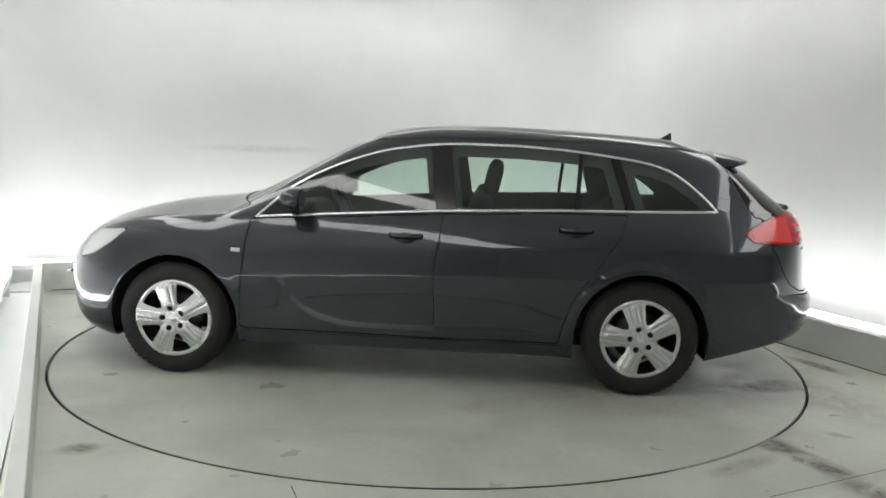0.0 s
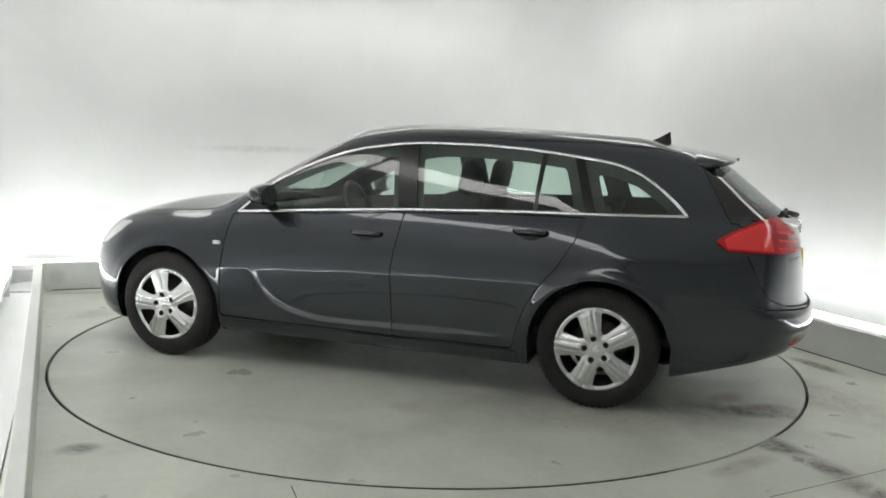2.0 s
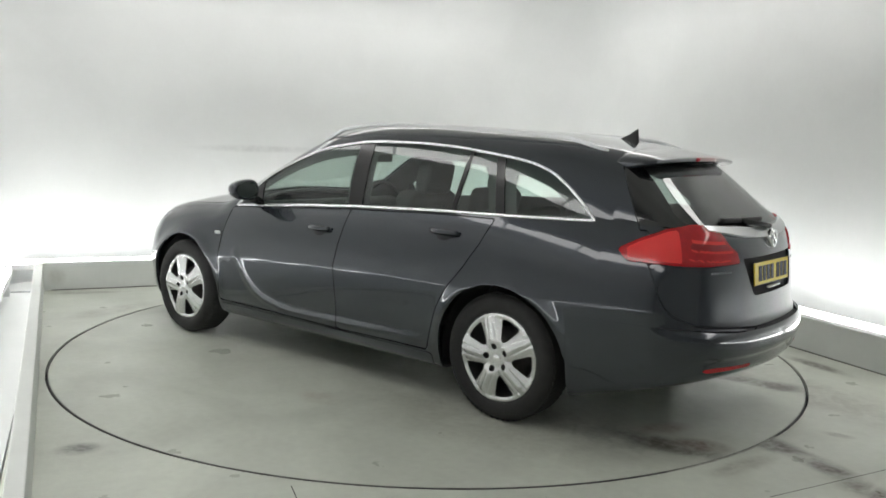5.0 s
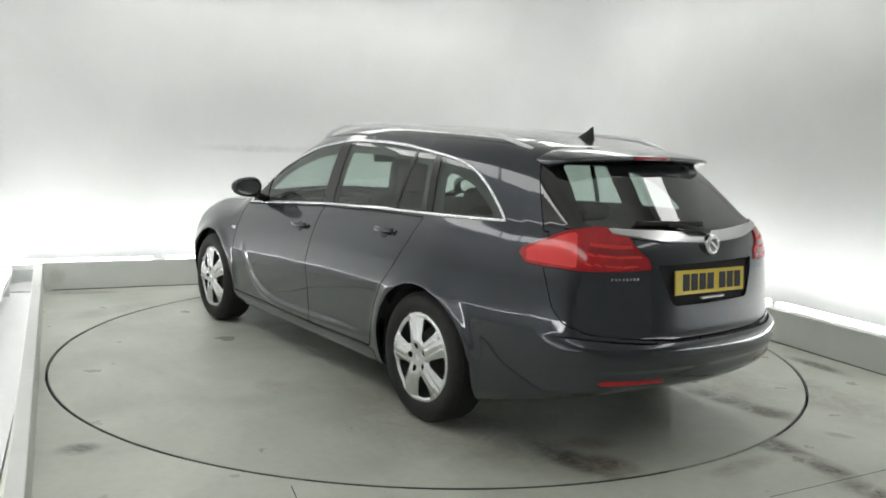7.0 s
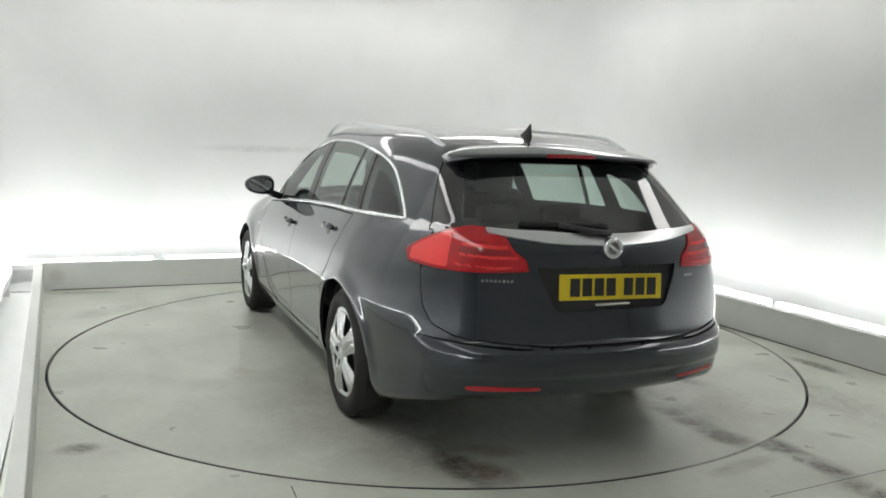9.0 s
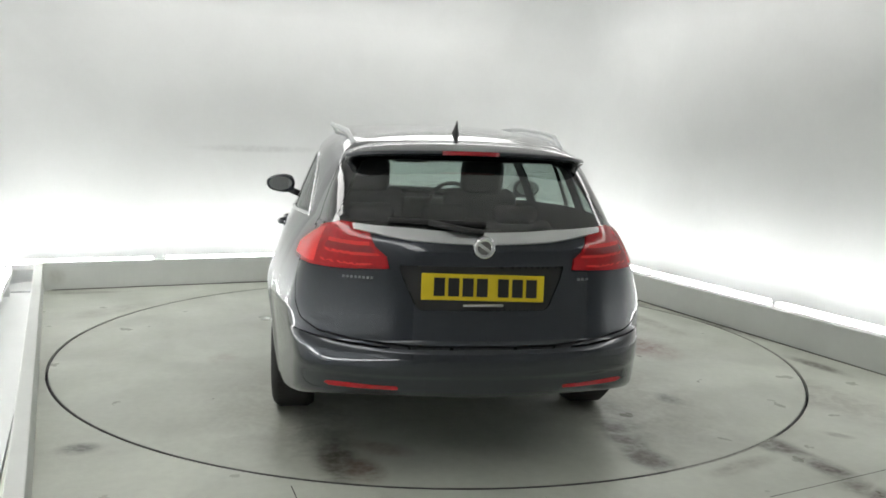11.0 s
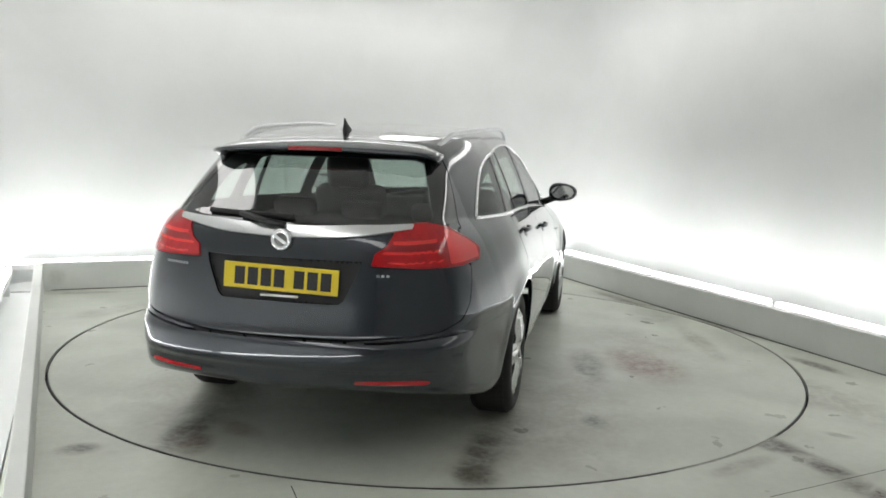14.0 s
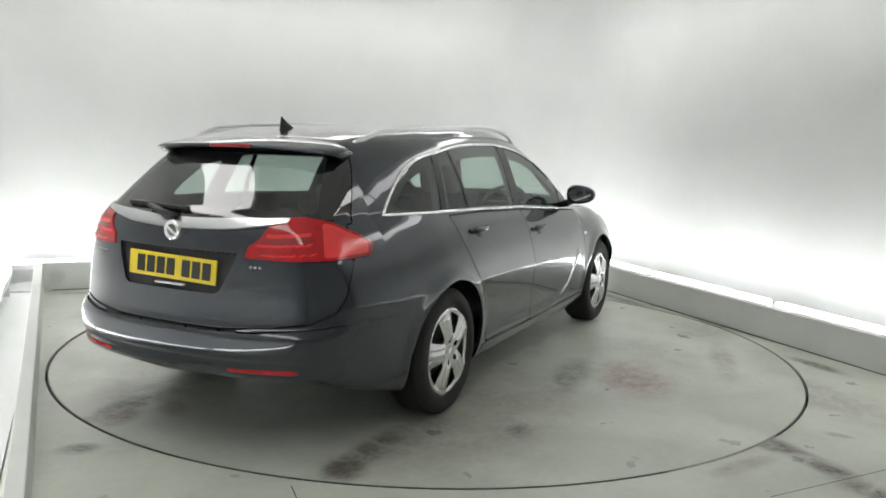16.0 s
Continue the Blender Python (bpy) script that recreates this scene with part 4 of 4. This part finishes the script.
    part("headliner", mesh_from("headliner", P - grad_at(P) * 0.035 + np.array([OX, OY, 0]), faces, M_HEADLINER), None, car, "pale grey headliner")
    # roof spoiler with the high brake light
    def roof_z(x, y):
        lo, hi = 1.0, 1.7
        for _ in range(30):
            m = (lo + hi) / 2
            lo, hi = (m, hi) if float(body(np.array([x]), np.array([y]), np.array([m]))[0]) < 0 else (lo, m)
        return lo

    ys = np.linspace(-0.56, 0.56, 29)
    zr = roof_z(-1.86, 0.0) - 0.17 * 0.17
    verts, faces = [], []
    ring = [(-1.80, -0.004), (-1.84, 0.006), (-1.93, 0.009), (-2.02, 0.004), (-2.045, -0.006), (-2.035, -0.018), (-1.95, -0.036), (-1.80, -0.05)]
    for y in ys:
        sw = 0.14 * y * y + 1.2 * max(abs(y) - 0.49, 0) ** 1.2
        z0, z1 = roof_z(-1.80, y), roof_z(-1.86, y)
        for x, dz in ring:
            k = min(max(-1.80 - x, 0) / 0.22, 1.0)
            z = z0 * (1 - k) + (zr - 0.060 * y * y - 0.15 * max(abs(y) - 0.47, 0) ** 1.3) * k
            verts.append(at(x + sw * min(max(-1.80 - x, 0) / 0.24, 1.0), y, z + dz))
    n = len(ring)
    for i in range(len(ys) - 1):
        for k in range(n):
            faces.append((i * n + k, i * n + (k + 1) % n, (i + 1) * n + (k + 1) % n, (i + 1) * n + k))
    faces += [tuple(range(n))[::-1], tuple((len(ys) - 1) * n + k for k in range(n))]
    sp = part("roof_spoiler", mesh_from("roof_spoiler", verts, faces, M_PAINT), None, gate, "body-coloured roof spoiler")
    zt = roof_z(-1.86, 0.0) - 0.17 * 0.185
    pts = [at(-2.042 + 0.14 * y * y, y, zt - 0.005 - 0.060 * y * y) for y in np.linspace(-0.13, 0.13, 9)]
    v, f = sweep(pts, 0.012, 0.020, 8)
    part("high_brake_light", mesh_from("high_brake_light", v, f, M_RED3), None, sp, "dark red brake light")
    # emblem, lettering bars, number plate
    ze = 0.992
    xe = -float(curve_at(REARLINE, np.array([ze]))[0])
    v, f = lathe([(0.0, 0.012), (0.026, 0.012), (0.034, 0.020), (0.044, 0.018), (0.047, 0.006), (0.047, -0.01)], 40)
    tilt = Matrix.Rotation(radians(90), 3, "Z")
    v = v @ np.array(tilt).T + np.array(at(xe - 0.008, 0, ze))
    em = part("emblem", mesh_from("emblem", v, f, M_CHROME), None, gate, "round chrome emblem")
    bm = bmesh.new()
    box(bm, 0, 0, 0, 0.008, 0.056, 0.014, 0.002, Matrix.Translation(at(xe - 0.024, 0, ze)) @ Matrix.Rotation(radians(35), 4, "X"))
    part("emblem_bar", bm, M_CHROME, em)
    v, f = lathe([(0.0, 0.0), (0.02, 0.0), (0.034, 0.001)], 32)
    v = v @ np.array(tilt).T + np.array(at(xe - 0.0215, 0, ze))
    part("emblem_face", mesh_from("emblem_face", v, f, M_STEEL), None, em, "dark grey emblem field")
    bm = bmesh.new()
    for y0 in np.linspace(0.46, 0.575, 8):
        xx = -float(curve_at(REARLINE, np.array([0.862]))[0]) + 0.21 * y0 * y0 + 0.30 * y0**4
        box(bm, *at(xx - 0.002, y0, 0.858), 0.005, 0.010, 0.010)
    part("model_lettering", bm, M_LETTER, gate, "plain silver lettering bars")
    bm = bmesh.new()
    for y0 in (-0.42, -0.44, -0.46):
        xx = -float(curve_at(REARLINE, np.array([0.862]))[0]) + 0.21 * y0 * y0 + 0.30 * y0**4
        box(bm, *at(xx - 0.002, y0, 0.858), 0.005, 0.012, 0.010)
    part("trim_lettering", bm, M_LETTER, gate, "plain silver lettering bars")
    mp = Matrix.Translation(at(-2.42, 0, 0.826)) @ Matrix.Rotation(radians(5), 4, "Y") @ Matrix.Rotation(radians(1.2), 4, "X")
    bm = bmesh.new()
    box(bm, 0, 0, 0, 0.008, 0.52, 0.111, 0.003, mp)
    plate = part("number_plate", bm, M_YELLOW, gate, "yellow rear number plate with plain dark bars")
    for y0 in (0.185, 0.125, 0.065, 0.005, -0.085, -0.145, -0.205):
        bm = bmesh.new()
        box(bm, -0.005, y0, 0.0, 0.003, 0.046, 0.076, 0, mp)
        part("plate_bar", bm, M_INK, plate)
    bm = bmesh.new()
    box(bm, *at(-2.436, 0, 0.754), 0.020, 0.17, 0.010, 0.004)
    part("gate_handle", smooth_bm(bm), M_SATIN, gate, "bright tailgate grip")
    # rear wiper
    zc = 1.066
    xw = lambda y, z: -float(curve_at(REARLINE, np.array([z]))[0]) + 0.21 * y * y + 0.30 * y**4
    v, f = sweep([at(xw(y, zc + 0.02 + 0.02 * y) - 0.022, y, zc + 0.016 + 0.02 * y) for y in np.linspace(-0.02, 0.39, 14)], 0.022, 0.024, 8)
    wp = part("rear_wiper", mesh_from("rear_wiper", v, f, M_TRIM), None, gate, "black rear wiper")
    v, f = sweep([at(xw(0, 1.05) - 0.026, 0.0, 1.052), at(xw(0.1, 1.06) - 0.034, 0.10, 1.066), at(xw(0.2, 1.09) - 0.030, 0.22, 1.085)], 0.040, 0.024, 8)
    part("wiper_arm", mesh_from("wiper_arm", v, f, M_TRIM), None, wp)
    # shark fin aerial
    zt = float(curve_at(TOPLINE, np.array([-1.57]))[0]) - 0.006
    verts, faces = [], []
    for x0, x1, w, z in ((-1.565, -1.70, 0.020, -0.012), (-1.582, -1.698, 0.016, 0.010), (-1.625, -1.694, 0.009, 0.030), (-1.662, -1.692, 0.005, 0.052), (-1.682, -1.69, 0.0025, 0.066)):
        for a in np.linspace(0, 2 * math.pi, 16, endpoint=False):
            verts.append(at(0.05 + (x0 + x1) / 2 + (x0 - x1) / 2 * math.cos(a), w * math.sin(a), zt + z))
    for i in range(4):
        for k in range(16):
            faces.append((i * 16 + k, i * 16 + (k + 1) % 16, (i + 1) * 16 + (k + 1) % 16, (i + 1) * 16 + k))
    faces.append(tuple(4 * 16 + k for k in range(16)))
    part("shark_fin_aerial", mesh_from("shark_fin_aerial", verts, faces, M_TRIM), None, car, "black shark-fin aerial")
    # exhaust silencer under the tail
    bm = bmesh.new()
    box(bm, *at(-1.98, 0.05, 0.33), 0.30, 0.45, 0.12, 0.05)
    part("silencer", smooth_bm(bm), M_TRIM, car, "dark exhaust silencer")
    # grille in the front bumper
    bm = bmesh.new()
    for k in range(4):
        box(bm, *at(2.285 - 0.01 * k, 0, 0.50 + 0.045 * k), 0.03, 0.80 - 0.05 * k, 0.018, 0.004)
    part("grille", bm, M_CHROME, fb, "chrome grille bars")
    # wiper cowl at the foot of the windscreen
    v, f = sweep([at(1.10 - 0.30 * y * y, y, 1.012 - 0.20 * y * y) for y in np.linspace(-0.62, 0.62, 17)], 0.05, 0.035, 8)
    part("wiper_cowl", mesh_from("wiper_cowl", v, f, M_TRIM), None, car, "black wiper cowl")
    build_interior(car)
    w1 = wheel(car, AX_F, 0.815, 1, None)
    wheel(car, AX_R, 0.792, 1, w1)
    wheel(car, AX_F, -0.815, -1, w1)
    wheel(car, AX_R, -0.792, -1, w1)
    return car


car = build_car()


# ---- motion ----
def turn_rows():
    return [(t, pose(0, 0, 0, 0, 0, 175.381 - 6.9857 * t - 0.0024 * t * t)) for t in [k * 0.5 for k in range(33)]]


def motions():
    walk(turntable, turn_rows())
    walk(car, turn_rows())


motions()
